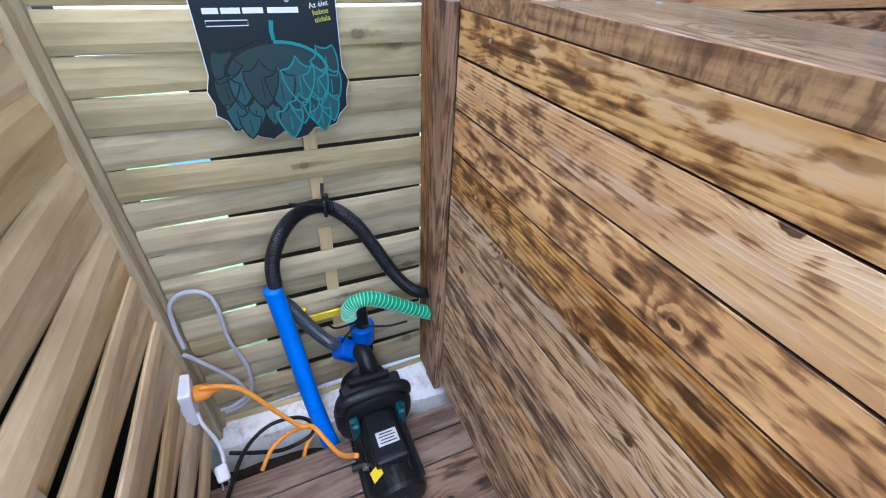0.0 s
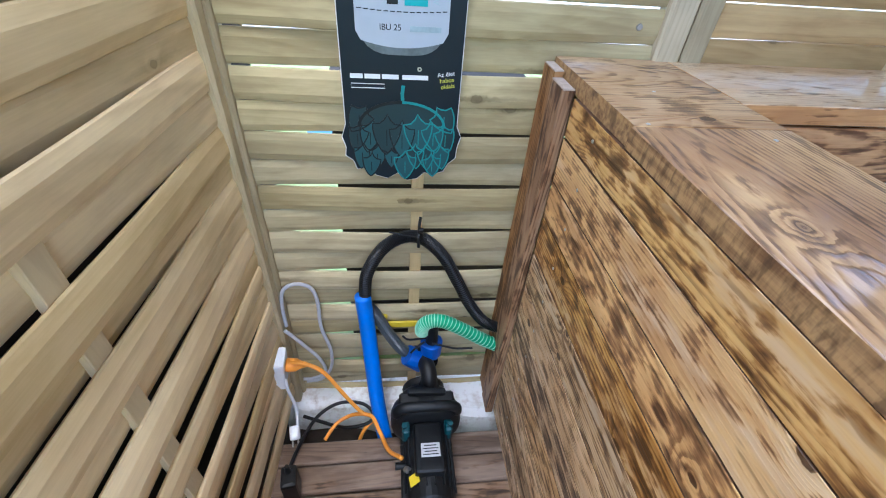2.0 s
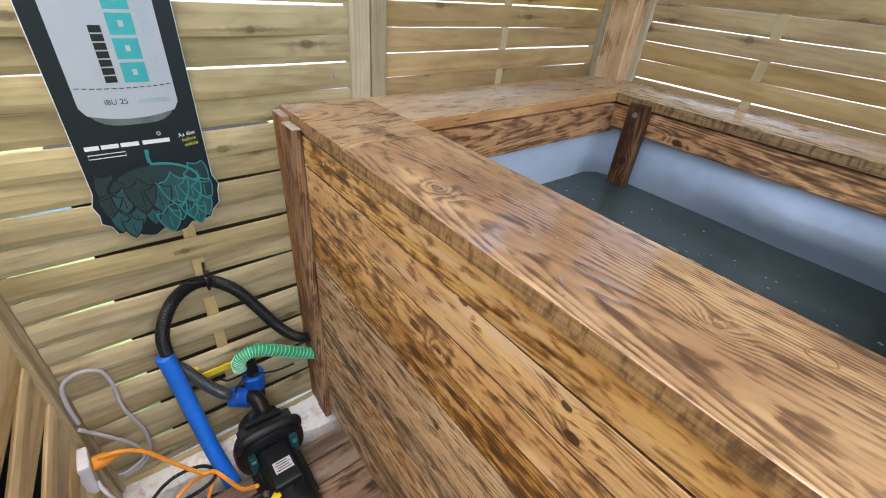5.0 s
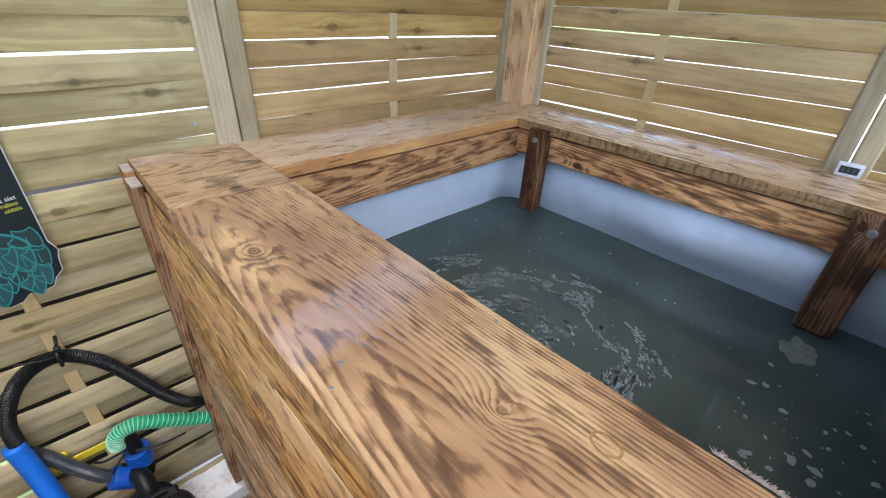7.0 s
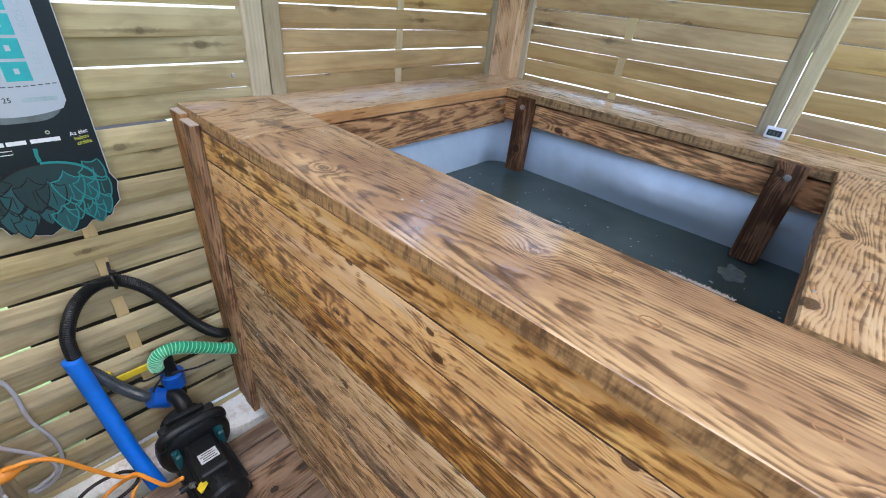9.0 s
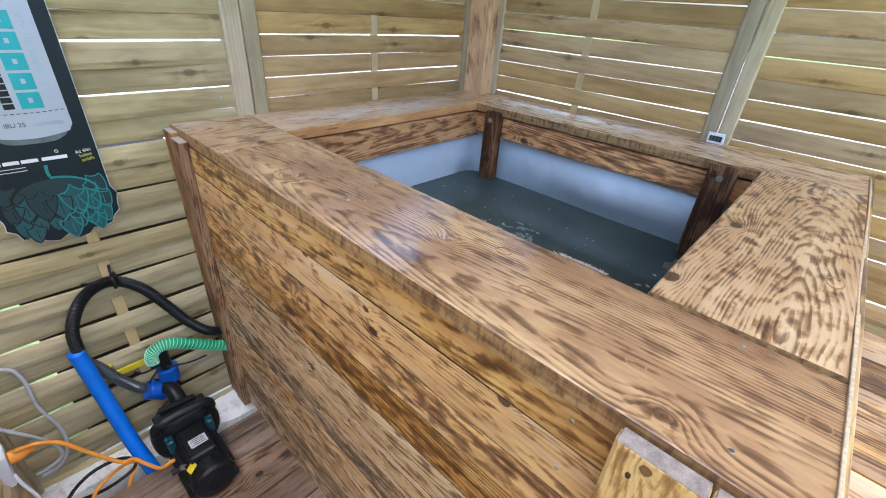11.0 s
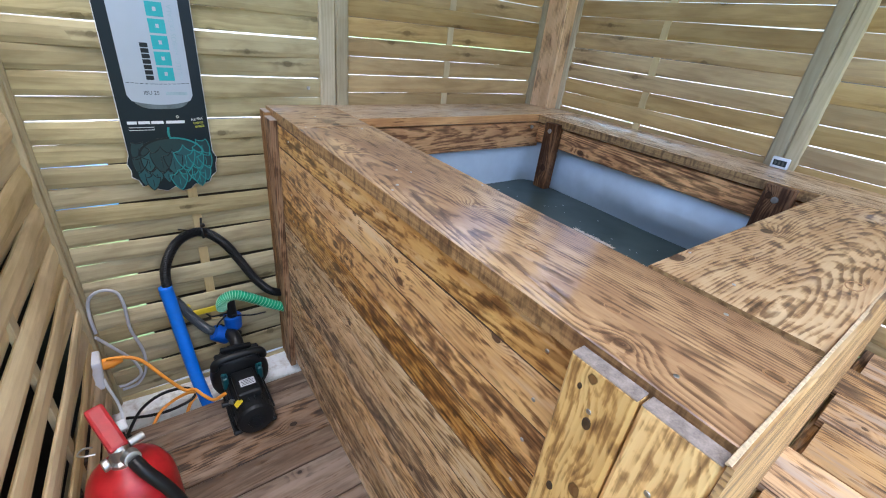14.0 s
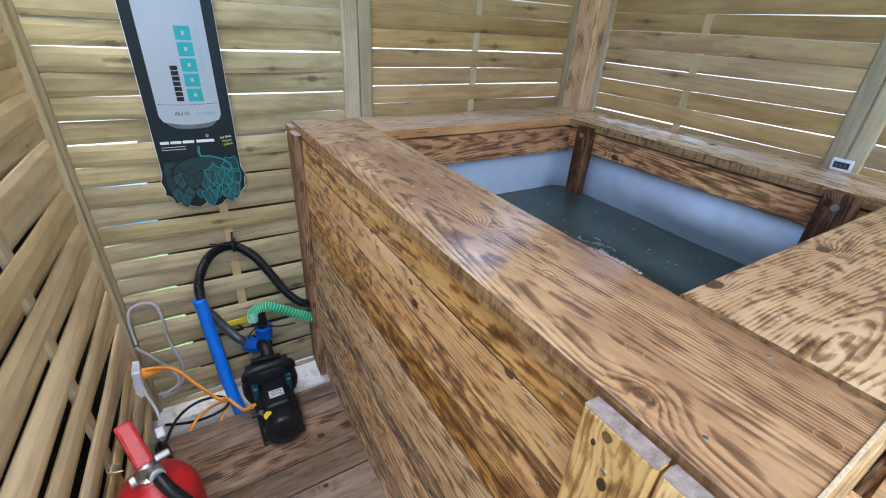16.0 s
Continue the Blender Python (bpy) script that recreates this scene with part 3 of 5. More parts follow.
def board(lx, ly, lz, bevel=0.003, seed=0, warp=0.0015, edges=False):
    """A sawn board, x along the grain, with slightly uneven edges. edges: its narrow sides take the second material."""
    rng = random.Random(seed)
    bm = bmesh.new()
    n = max(2, int(lx / 0.09))
    rows = []
    ph = [rng.uniform(0, 6.28) for _ in range(4)]
    for i in range(n + 1):
        x = -lx / 2 + lx * i / n
        e = [warp * math.sin(x * 9 + p) * rng.uniform(0.5, 1.0) for p in ph]
        b = bevel
        y0, y1, z0, z1 = -ly / 2 + e[0] * 0.5, ly / 2 + e[1] * 0.5, -lz / 2, lz / 2 + e[2] * 0.4
        rows.append([bm.verts.new((x, y, z)) for y, z in ((y0, z0 + b), (y0 + b, z0), (y1 - b, z0), (y1, z0 + b), (y1, z1 - b), (y1 - b, z1), (y0 + b, z1), (y0, z1 - b))])
    for a, b in zip(rows, rows[1:]):
        for k in range(8):
            bm.faces.new((a[k], a[(k + 1) % 8], b[(k + 1) % 8], b[k]))
    bm.faces.new(rows[0][::-1])
    bm.faces.new(rows[-1])
    bmesh.ops.recalc_face_normals(bm, faces=bm.faces[:])
    if edges:
        for f in bm.faces:
            f.material_index = 0 if abs(f.normal.z) > 0.4 else 1
    return bm


ALONG_X = Matrix.Identity(4)
# board axes: grain along y with its face to -x; grain along y with its face up; upright with its face to -x or -y
FACE_W_ALONG_Y = Matrix(((0, 0, -1, 0), (-1, 0, 0, 0), (0, 1, 0, 0), (0, 0, 0, 1)))
FLAT_ALONG_Y = Matrix(((0, -1, 0, 0), (1, 0, 0, 0), (0, 0, 1, 0), (0, 0, 0, 1)))
FACE_S_ALONG_X = Matrix(((1, 0, 0, 0), (0, 0, -1, 0), (0, 1, 0, 0), (0, 0, 0, 1)))
UP_FACE_W = Matrix(((0, 0, -1, 0), (0, -1, 0, 0), (-1, 0, 0, 0), (0, 0, 0, 1)))
UP_FACE_S = Matrix(((0, 1, 0, 0), (0, 0, -1, 0), (-1, 0, 0, 0), (0, 0, 0, 1)))


def put(x, y, z, axes):
    return Matrix.Translation((x, y, z)) @ axes


# ---- ground and surroundings ----
solid("ground", box(80, 80, 0.05, at=Matrix.Translation((0, 0, -0.225))), M_GRASS, "short green grass round the shelter", "ground", kind="structure")
solid("paving", box(60, 28, 0.04, at=Matrix.Translation((0, 18.2, -0.18))), M_PALE, "pale paved yard beyond the grass", "paving", kind="structure")
solid("paving", box(26, 60, 0.04, at=Matrix.Translation((16.0, -26.0, -0.185))), M_PALE, "pale paved yard beyond the grass", "paving", kind="structure")
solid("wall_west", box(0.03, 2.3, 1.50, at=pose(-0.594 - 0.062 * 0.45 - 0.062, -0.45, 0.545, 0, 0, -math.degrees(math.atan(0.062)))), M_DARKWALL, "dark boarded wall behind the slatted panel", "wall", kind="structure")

# ---- slatted fence panels ----
PITCH, SLAT_W, SLAT_T = 0.0578, 0.0564, 0.009


def slat_mesh(length, mid, side, swell, seed, width=SLAT_W, material=None, base=0.0):
    """A thin slat, x along it, that passes in front of (side 1) or behind (-1) the batten at mid."""
    rng = random.Random(seed)
    bm = bmesh.new()
    n = 28
    rows = []
    p1, p2 = rng.uniform(0, 6), rng.uniform(0, 6)
    for i in range(n + 1):
        x = length * i / n
        s = x / mid if x < mid else (length - x) / (length - mid)
        off = side * base + side * swell * math.sin(math.pi / 2 * min(1.0, max(0.0, s) * 1.15)) ** 2
        dz = 0.0012 * math.sin(x * 5 + p1)
        tw = 0.0018 * math.sin(x * 4 + p2)
        prof = ((-0.5, 0.0), (-0.47, -0.30), (-0.24, -0.72), (0.24, -0.72), (0.47, -0.30), (0.5, 0.0), (0.46, 0.5), (-0.46, 0.5))
        rows.append([bm.verts.new((x, width * w + dz, off + SLAT_T * d + tw * w * 2)) for w, d in ((a, -b) for a, b in prof)])
    for a, b in zip(rows, rows[1:]):
        for k in range(8):
            bm.faces.new((a[k], a[(k + 1) % 8], b[(k + 1) % 8], b[k]))
    bm.faces.new(rows[0][::-1])
    bm.faces.new(rows[-1])
    bmesh.ops.recalc_face_normals(bm, faces=bm.faces[:])
    return mesh_of("slat", bm, material or M_SLAT)


def fence_panel(label, length, mid, z_gap, z_low, z_high, at, swell=0.009, front=1, pitch=PITCH, rails=(0.045, 0.045), rail_depth=0.04, seed=1, width=SLAT_W, batten=(0.026, 0.008), material=None, base=0.0, loose=0.4):
    """A woven panel: x along it, y into the wall, z up. z_gap: the height of one gap."""
    p = thing("slatted_fence_panel", label, "fence panel", "slatted fence panels", at=at)
    h = z_high - z_low
    zc = (z_high + z_low) / 2
    rng = random.Random(seed)
    x0 = rails[0]
    inner = length - rails[0] - rails[1]
    kinds = {}
    for s in (1, -1):
        for v in range(3):
            kinds[s, v] = slat_mesh(inner + 0.02, mid - x0 + 0.01, s, swell, seed * 10 + v + s, width, material, base)
    k0 = int((z_low - z_gap) / pitch) - 1
    for k in range(k0, k0 + 60):
        z = z_gap + pitch * (k + 0.5)
        if z - SLAT_W / 2 < z_low or z + SLAT_W / 2 > z_high:
            continue
        side = front if k % 2 == 0 else -front
        m = put(x0 - 0.01, rng.uniform(-0.001, 0.001), z + rng.uniform(-0.0037, 0.0037) * min(loose, 0.4), FACE_S_ALONG_X) @ Matrix.Rotation(radians(rng.uniform(-1, 1) * loose * 5), 4, "X") @ Matrix.Rotation(radians(rng.uniform(-0.25, 0.25) * loose), 4, "Z")
        part("slat", kinds[side, rng.randrange(3)], None, p, at=m)
    part("batten", board(h, batten[0], batten[1], 0.001, seed), M_BATTEN, p, at=put(mid, 0.0, zc, UP_FACE_S))
    for i, (w, x) in enumerate(((rails[0], rails[0] / 2), (rails[1], length - rails[1] / 2))):
        if w:
            part("rail", board(h + 0.03, w, rail_depth, 0.005, seed + 5 + i), M_RAIL, p, at=put(x, 0.0, zc, UP_FACE_S))
    return p


WALL_Y, WALL_X, TOP = 0.405, 1.232, 1.49
fence_panel("pale treated pine fence panel of woven slats behind the pump", 0.80, 0.34, 0.946, -0.095, TOP, pose(-0.565, WALL_Y, 0), seed=1, rails=(0.02, 0.05))
fence_panel("pale treated pine fence panel of woven slats behind the tub", 0.935, 0.450, 0.964, 0.0, TOP, pose(0.237, WALL_Y, 0), seed=2, pitch=0.0568, rails=(0.042, 0.03), width=0.0550, swell=0.0045, loose=0.2, material=M_WARMLIT)
fence_panel("pale treated pine fence panel of woven slats beside the tub", 0.886, 0.40, 1.0, 0.0, TOP, pose(WALL_X, 0.292, 0, 0, 0, -90), seed=3, rails=(0.03, 0.041), rail_depth=0.024, front=-1, width=0.0562, swell=0.0035, loose=0.12, material=M_WARMLIT)
fence_panel("pale treated pine fence panel of woven slats beside the tub", 1.2, 0.6, 1.0, 0.0, TOP, pose(WALL_X, -0.597, 0, 0, 0, -90), seed=4, rails=(0.041, 0.045), rail_depth=0.024, width=0.0562, swell=0.0035, loose=0.12, material=M_WARMLIT)
LEFT_TURN = math.degrees(math.atan(0.062))
fence_panel("pale treated pine fence panel of woven slats along the passage", 1.75, 1.318, 0.969, -0.04, 1.32, pose(-0.594 - 0.062 * 1.36, -1.36, 0, 0, 0, 90 - LEFT_TURN), seed=5, swell=0.0085, base=0.0015, pitch=0.055, width=0.0635, rails=(0.045, 0.03), rail_depth=0.034, batten=(0.032, 0.012), material=M_FRESH, loose=1.0)

post = thing("corner_post", "honey-coloured square timber post in the fence corner", "post", at=pose(1.2, 0.345, 0))
part("shaft", board(2.42, 0.077, 0.115, 0.006, 3), M_POST, post, at=put(0, 0, 1.02, UP_FACE_S))
# Unseen roof; its extent is set to balance the light inside.
solid("roof", box(2.195, 2.40, 0.04, at=Matrix.Translation((0.7575, -0.40, 2.25))), M_ROOF, "plain boarded roof over the tub, out of view, added to shape the light", "roof", kind="structure")

# Boards out of view, added to leave only a slot of sky above the fence.
solid("fascia_east", box(0.03, 2.8, 0.5, at=Matrix.Translation((1.29, -0.65, 2.05))), M_ROOF, "unseen brown boards added under the roof to narrow the sky opening", "fascia", kind="structure")
solid("fascia_north", box(1.9, 0.03, 0.5, at=Matrix.Translation((0.64, 0.46, 2.05))), M_ROOF, "unseen brown boards added under the roof to narrow the sky opening", "fascia", kind="structure")

# Added lower board, unseen: cuts the eastern sky slot down to its north end.
solid("fascia_low", box(0.03, 2.0, 0.34, at=Matrix.Translation((1.29, -1.03, 1.64))), M_ROOF, "unseen brown boards added under the roof to narrow the sky opening", "fascia", kind="structure")

# ---- deck and concrete ----
deck = thing("floor", "dark weathered brown timber deck of wide boards", "deck", kind="structure")
y = 0.205
for i in range(16):
    w = (0.062, 0.070, 0.150, 0.093)[i] if i < 4 else 0.14
    wide = y < -0.95
    part("deck_board", board(1.92 if wide else 0.66, w - 0.004, 0.026, 0.003, 40 + i, 0.002), M_DECK, deck, at=put(0.32 if wide else -0.31, y - w / 2, -0.013, ALONG_X))
    y -= w
# Added dark sheet that stands in for the shaded void under the deck.
solid("soil", box(2.2, 2.6, 0.03, at=Matrix.Translation((0.3, -0.85, -0.182))), M_UNDERDECK, "near-black sheet under the deck, coloured as the shade in the slot", "soil", kind="structure")


def kerb_mesh():
    """A rough concrete strip with an uneven broken edge."""
    bm = bmesh.new()
    rows = []
    for i in range(41):
        x = -0.6 + 0.68 * i / 40
        e = 0.012 * noise.noise(Vector((x * 14, 3.1, 0.4)))
        f = 0.338 - 0.058 * min(1.0, max(0.0, (x + 0.48) / 0.36)) + e
        prof = ((f - 0.01, -0.2), (f - 0.006, -0.115 + e), (f + 0.004 + e * 0.6, -0.072 + 0.4 * e), (f + 0.025, -0.055 + 0.3 * e), (0.46, -0.048))
        rows.append([bm.verts.new((x, yy, zz + 0.004 * noise.noise(Vector((x * 40, yy * 40, 1))))) for yy, zz in prof])
    for a, b in zip(rows, rows[1:]):
        for k in range(len(a) - 1):
            bm.faces.new((a[k], a[k + 1], b[k + 1], b[k]))
    bmesh.ops.recalc_face_normals(bm, faces=bm.faces[:])
    return bm


solid("concrete_kerb", kerb_mesh(), M_CONC, "rough pale concrete strip under the fence", "kerb", kind="structure")

# ---- tub ----
RIM, NEAR_Y, FAR_IN, NEAR_IN = 0.925, -0.972, 0.177, -0.765
tub = thing("plunge_tub", "wooden cold plunge tub clad in scorched varnished boards, filled with water", "tub")
RT = 0.028
JOINT = 0.092
LONG = (M_RIM, M_EDGE)
part("rim_board", board(JOINT - NEAR_Y - 0.001, 0.211, RT, 0.0012, 61, edges=True), LONG, tub, at=put(0.1065, (JOINT - 0.001 + NEAR_Y) / 2, RIM - RT / 2, FLAT_ALONG_Y) @ Matrix.Rotation(radians(-0.5), 4, "Z"))
part("rim_board", board(0.203, 0.301, RT, 0.0012, 66, edges=True), (M_CORNER, M_EDGE), tub, at=put(0.111, JOINT + 0.1515, RIM - RT / 2, ALONG_X))
part("rim_board", board(1.015, 0.215, RT, 0.0012, 62, edges=True), (M_PALERIM, M_APRON), tub, at=put(0.7215, FAR_IN + 0.1095, RIM - RT / 2, ALONG_X))
part("rim_board", board(FAR_IN - NEAR_Y, 0.225, RT, 0.0012, 63, edges=True), (M_PALERIM, M_EDGE), tub, at=put(1.115, (FAR_IN + NEAR_Y) / 2, RIM - RT / 2 - 0.001, FLAT_ALONG_Y))
part("rim_board", board(0.784, NEAR_IN - NEAR_Y, RT, 0.003, 64, edges=True), (M_NEAR, M_EDGE), tub, at=put(0.607, (NEAR_IN + NEAR_Y) / 2, RIM - RT / 2 + 0.003, ALONG_X))
z, i = RIM - RT - 0.001, 0
for zl in (0.834, 0.752, 0.677, 0.588, 0.502, 0.418, 0.334, 0.25, 0.166, 0.083, 0.0):
    w = z - zl - (0.003 if i else 0.0)
    part("cladding_board", board(1.236, w, 0.02, 0.0006, 70 + i, 0.0012, edges=True), (M_CLAD if i < 4 else M_CLADLOW, M_SEAM), tub, at=put(0.014, -0.352, zl + w / 2, FACE_W_ALONG_Y))
    z, i = zl, i + 1
trim = part("corner_trim", board(0.945, 0.056, 0.018, 0.002, 85), M_TRIM, tub, at=put(-0.001, 0.364, 0.4425, UP_FACE_W))
part("end_grain", box(0.0025, 0.054, 0.0165, 0.0006, at=Matrix.Translation((-0.4735, 0, 0))), M_FRAY, trim, "pale sawn end grain")
trim = part("corner_trim", board(0.935, 0.062, 0.020, 0.002, 86), M_TRIM, tub, at=put(-0.003, 0.304, 0.4375, UP_FACE_W))
part("end_grain", box(0.0025, 0.060, 0.0185, 0.0006, at=Matrix.Translation((-0.4685, 0, 0))), M_FRAY, trim, "pale sawn end grain")
# inside: aprons, posts, liner
part("apron_board", board(0.86, 0.095, 0.025, 0.003, 90), M_APRON, tub, at=put(0.60, FAR_IN + 0.02, 0.843, FACE_S_ALONG_X))
part("apron_board", board(1.15, 0.075, 0.025, 0.003, 91), M_APRON, tub, at=put(1.03, -0.39, 0.85, FACE_W_ALONG_Y))
part("apron_board", board(1.15, 0.075, 0.025, 0.003, 92), M_APRON, tub, at=put(0.19, -0.39, 0.85, FACE_W_ALONG_Y))
part("apron_board", board(0.8, 0.09, 0.025, 0.003, 93), M_APRON, tub, at=put(0.607, NEAR_IN - 0.03, 0.84, FACE_S_ALONG_X))
ip = part("inner_post", board(0.255, 0.06, 0.04, 0.004, 94), M_INNER, tub, at=put(0.995, 0.085, 0.7815, UP_FACE_W))
part("bolt_head", cyl(0.009, 0.008, 0.004, 16, 0.001), M_STEEL, ip, "zinc bolt head", at=Matrix.Translation((-0.0985, 0, 0.022)))
ip = part("inner_post", board(0.275, 0.068, 0.04, 0.004, 95), M_INNER, tub, at=put(1.0, -0.685, 0.7825, UP_FACE_W))
part("bolt_head", cyl(0.009, 0.008, 0.004, 16, 0.001), M_STEEL, ip, "zinc bolt head", at=Matrix.Translation((-0.1025, 0, 0.022)))


def rounded_rect(x0, x1, y0, y1, r, n=6):
    pts = []
    for cx, cy, a0 in ((x1 - r, y1 - r, 0), (x0 + r, y1 - r, 90), (x0 + r, y0 + r, 180), (x1 - r, y0 + r, 270)):
        pts += [(cx + r * math.cos(radians(a0 + 90 * k / n)), cy + r * math.sin(radians(a0 + 90 * k / n))) for k in range(n + 1)]
    return pts


def liner_mesh():
    """A soft wall that bellies inwards above the water, hung from the boards."""
    ring = rounded_rect(0.15, 1.07, -0.88, 0.232, 0.07)
    path = []
    for (x0, y0), (x1, y1) in zip(ring, ring[1:] + ring[:1]):
        n = max(1, int(math.hypot(x1 - x0, y1 - y0) / 0.04))
        path += [(x0 + (x1 - x0) * k / n, y0 + (y1 - y0) * k / n) for k in range(n)]
    bm = bmesh.new()
    rows = []
    for z in (0.838, 0.815, 0.79, 0.765, 0.74, 0.715, 0.69, 0.665, 0.64, 0.61, 0.57, 0.5, 0.35, 0.22):
        row = []
        for x, y in path:
            slack = min(1.0, max(0.35, (0.05 - y) / 0.45)) if x > 0.9 else 0.12
            d = 0.042 * slack * math.exp(-(((z - 0.715) / 0.06) ** 2))
            d += 0.004 * noise.noise(Vector((x * 5, y * 5, z * 6)))
            cx, cy = 0.61 - x, -0.324 - y
            r = math.hypot(cx, cy)
            row.append(bm.verts.new((x + d * cx / r, y + d * cy / r, z + (0.004 * math.sin(7 * x + 9 * y) if z > 0.83 else 0))))
        rows.append(row)
    for a, b in zip(rows, rows[1:]):
        for k in range(len(a)):
            bm.faces.new((a[k], a[(k + 1) % len(a)], b[(k + 1) % len(a)], b[k]))
    bm.faces.new(rows[-1])
    bmesh.ops.recalc_face_normals(bm, faces=bm.faces[:])
    bmesh.ops.reverse_faces(bm, faces=bm.faces[:])
    bmesh.ops.solidify(bm, geom=bm.faces[:], thickness=-0.003)
    return bm


part("liner", liner_mesh(), M_LINER, tub, "white plastic liner", smooth=True)
part("repair_patch", board(0.088, 0.036, 0.0012, 0.0004, 97), M_PATCH, tub, "white rectangular patch on the liner", at=put(0.863, 0.2275, 0.716, FACE_S_ALONG_X))
WATER = 0.635
bmw = bmesh.new()
wv = [bmw.verts.new((x, y, 0)) for x, y in rounded_rect(0.152, 1.068, -0.878, 0.230, 0.07)]
bmw.faces.new(wv)
solid("water", bmw, M_WATER, "dark grey-green murky water in the tub", "water", kind="structure", at=pose(0, 0, WATER))

# near end: chamfered corner boards and end panel
cbd = part("corner_board", board(0.93, 0.074, 0.02, 0.004, 101), M_YEL, tub, at=put(-0.02, -0.864, 0.455, UP_FACE_W))
part("end_grain", box(0.0025, 0.072, 0.0185, 0.0008, at=Matrix.Translation((-0.466, 0, 0))), M_GREYEND, cbd, "grey sawn end grain")
cbd = part("corner_board", board(0.93, 0.070, 0.02, 0.004, 102), M_YEL, tub, at=put(-0.02, -0.938, 0.455, UP_FACE_W))
part("end_grain", box(0.0025, 0.068, 0.0185, 0.0008, at=Matrix.Translation((-0.466, 0, 0))), M_GREYEND, cbd, "grey sawn end grain")
part("end_board", board(1.232, 0.40, 0.006, 0.001, 103, 0.003), M_END, tub, at=put(0.586, NEAR_Y - 0.0078, 0.7265, FACE_S_ALONG_X) @ Matrix.Rotation(radians(-1.0), 4, "X"))
part("sawn_top", board(1.23, 0.0045, 0.003, 0.0005, 105, 0.002), M_SAWNTOP, tub, "pale fuzzy sawn edge", at=put(0.586, NEAR_Y - 0.0016, RIM + 0.0008, ALONG_X))
part("end_board", board(1.2, 0.50, 0.02, 0.003, 104), M_END, tub, at=put(0.6, NEAR_Y - 0.004, 0.26, FACE_S_ALONG_X))

for yy, zz, r in ((-0.847, 0.893, 0.003), (-0.866, 0.858, 0.006), (-0.852, 0.74, 0.005), (-0.93, 0.70, 0.006), (-0.945, 0.80, 0.003)):
    part("knot", cyl(r, r * 0.9, 0.0012, 12, 0.0002, Matrix.Translation((-0.0306, yy, zz)) @ Matrix.Rotation(-math.pi / 2, 4, "Y") @ Matrix.Diagonal((1.35, 0.85, 1, 1))), M_KNOT, tub)

for x, yy, zz, r in ((0.094, -0.653, RIM, 0.009), (0.153, -0.573, RIM, 0.010), (0.07, -0.805, RIM, 0.008), (0.12, -0.955, RIM, 0.008), (0.549, -0.86, RIM + 0.003, 0.012), (0.389, -0.828, RIM + 0.003, 0.011), (0.447, -0.945, RIM + 0.003, 0.014)):
    spread = Matrix.Diagonal((1.0, 1.4, 1, 1)) if x < 0.21 else Matrix.Diagonal((1.5, 0.8, 1, 1))
    ring = lathe([(r, 0), (r, 0.0006), (r * 0.84, 0.0007), (r * 0.84, 0)], 24, Matrix.Translation((x, yy, zz)) @ spread)
    bmesh.ops.delete(ring, geom=[f for f in ring.faces if len(f.verts) > 4], context="FACES_ONLY")
    part("knot", ring, M_KNOTRING, tub, "dark knot outline")

# step beside the tub
step = thing("step_platform", "low platform of scorched weathered planks beside the tub", "platform")
for i in range(8):
    part("plank", board(0.8, 0.138, 0.025, 0.004, 110 + i, 0.002), M_STEP, step, at=put(0.08 + 0.144 * i, NEAR_Y - 0.424 - 0.012 * ((i * 5) % 3 - 1), 0.53, FLAT_ALONG_Y))
part("stringer", board(1.24, 0.10, 0.026, 0.003, 119), M_STEP, step, at=put(0.60, NEAR_Y - 0.0295, 0.465, FACE_S_ALONG_X))
for px, py in ((0.03, -1.05), (1.06, -1.05), (0.03, -1.37), (1.06, -1.37)):
    part("leg", box(0.06, 0.06, 0.517, 0.004, at=Matrix.Translation((px, py, 0.2585))), M_STEP, step)

# ---- sign ----
sign = thing("hanging_sign", "tall navy cardboard sign with pale can and teal hop cone", "sign", at=pose(-0.258, WALL_Y - 0.022, 0))
TO_WALL = Matrix(((1, 0, 0, 0), (0, 0, -1, 0), (0, 1, 0, 0), (0, 0, 0, 1)))
lower = [(-0.102, 0.80), (-0.110, 0.775), (-0.104, 0.755), (-0.106, 0.738), (-0.092, 0.728), (-0.086, 0.710), (-0.066, 0.713), (-0.050, 0.697), (-0.028, 0.690), (-0.008, 0.702), (0.010, 0.686), (0.030, 0.690), (0.044, 0.703), (0.062, 0.700), (0.082, 0.706), (0.090, 0.722), (0.104, 0.735), (0.106, 0.760), (0.111, 0.778), (0.102, 0.80)]
part("card", outline(lower + [(0.102, 1.42), (-0.102, 1.42)], 0.004), M_CARDEDGE, sign, "white card core", at=TO_WALL)
inset = [(x * 0.985, z + (0.0015 if z < 0.8 else 0)) for x, z in lower]
part("print", outline(inset + [(0.1005, 1.418), (-0.1005, 1.418)], 0.0012), M_CARD, sign, "dark navy printed face", at=TO_WALL @ Matrix.Translation((0, 0, 0.0042)))
can = [(-0.066 + 0.132 * k / 12, 0.931 + 0.010 * ((k - 6) / 6) ** 2) for k in range(13)] + [(0.074, 0.955), (0.074, 1.40), (-0.074, 1.40), (-0.074, 0.955)]
part("can_print", outline(can, 0.0008), M_CAN, sign, "pale silver can", at=TO_WALL @ Matrix.Translation((0, 0, 0.0056)))


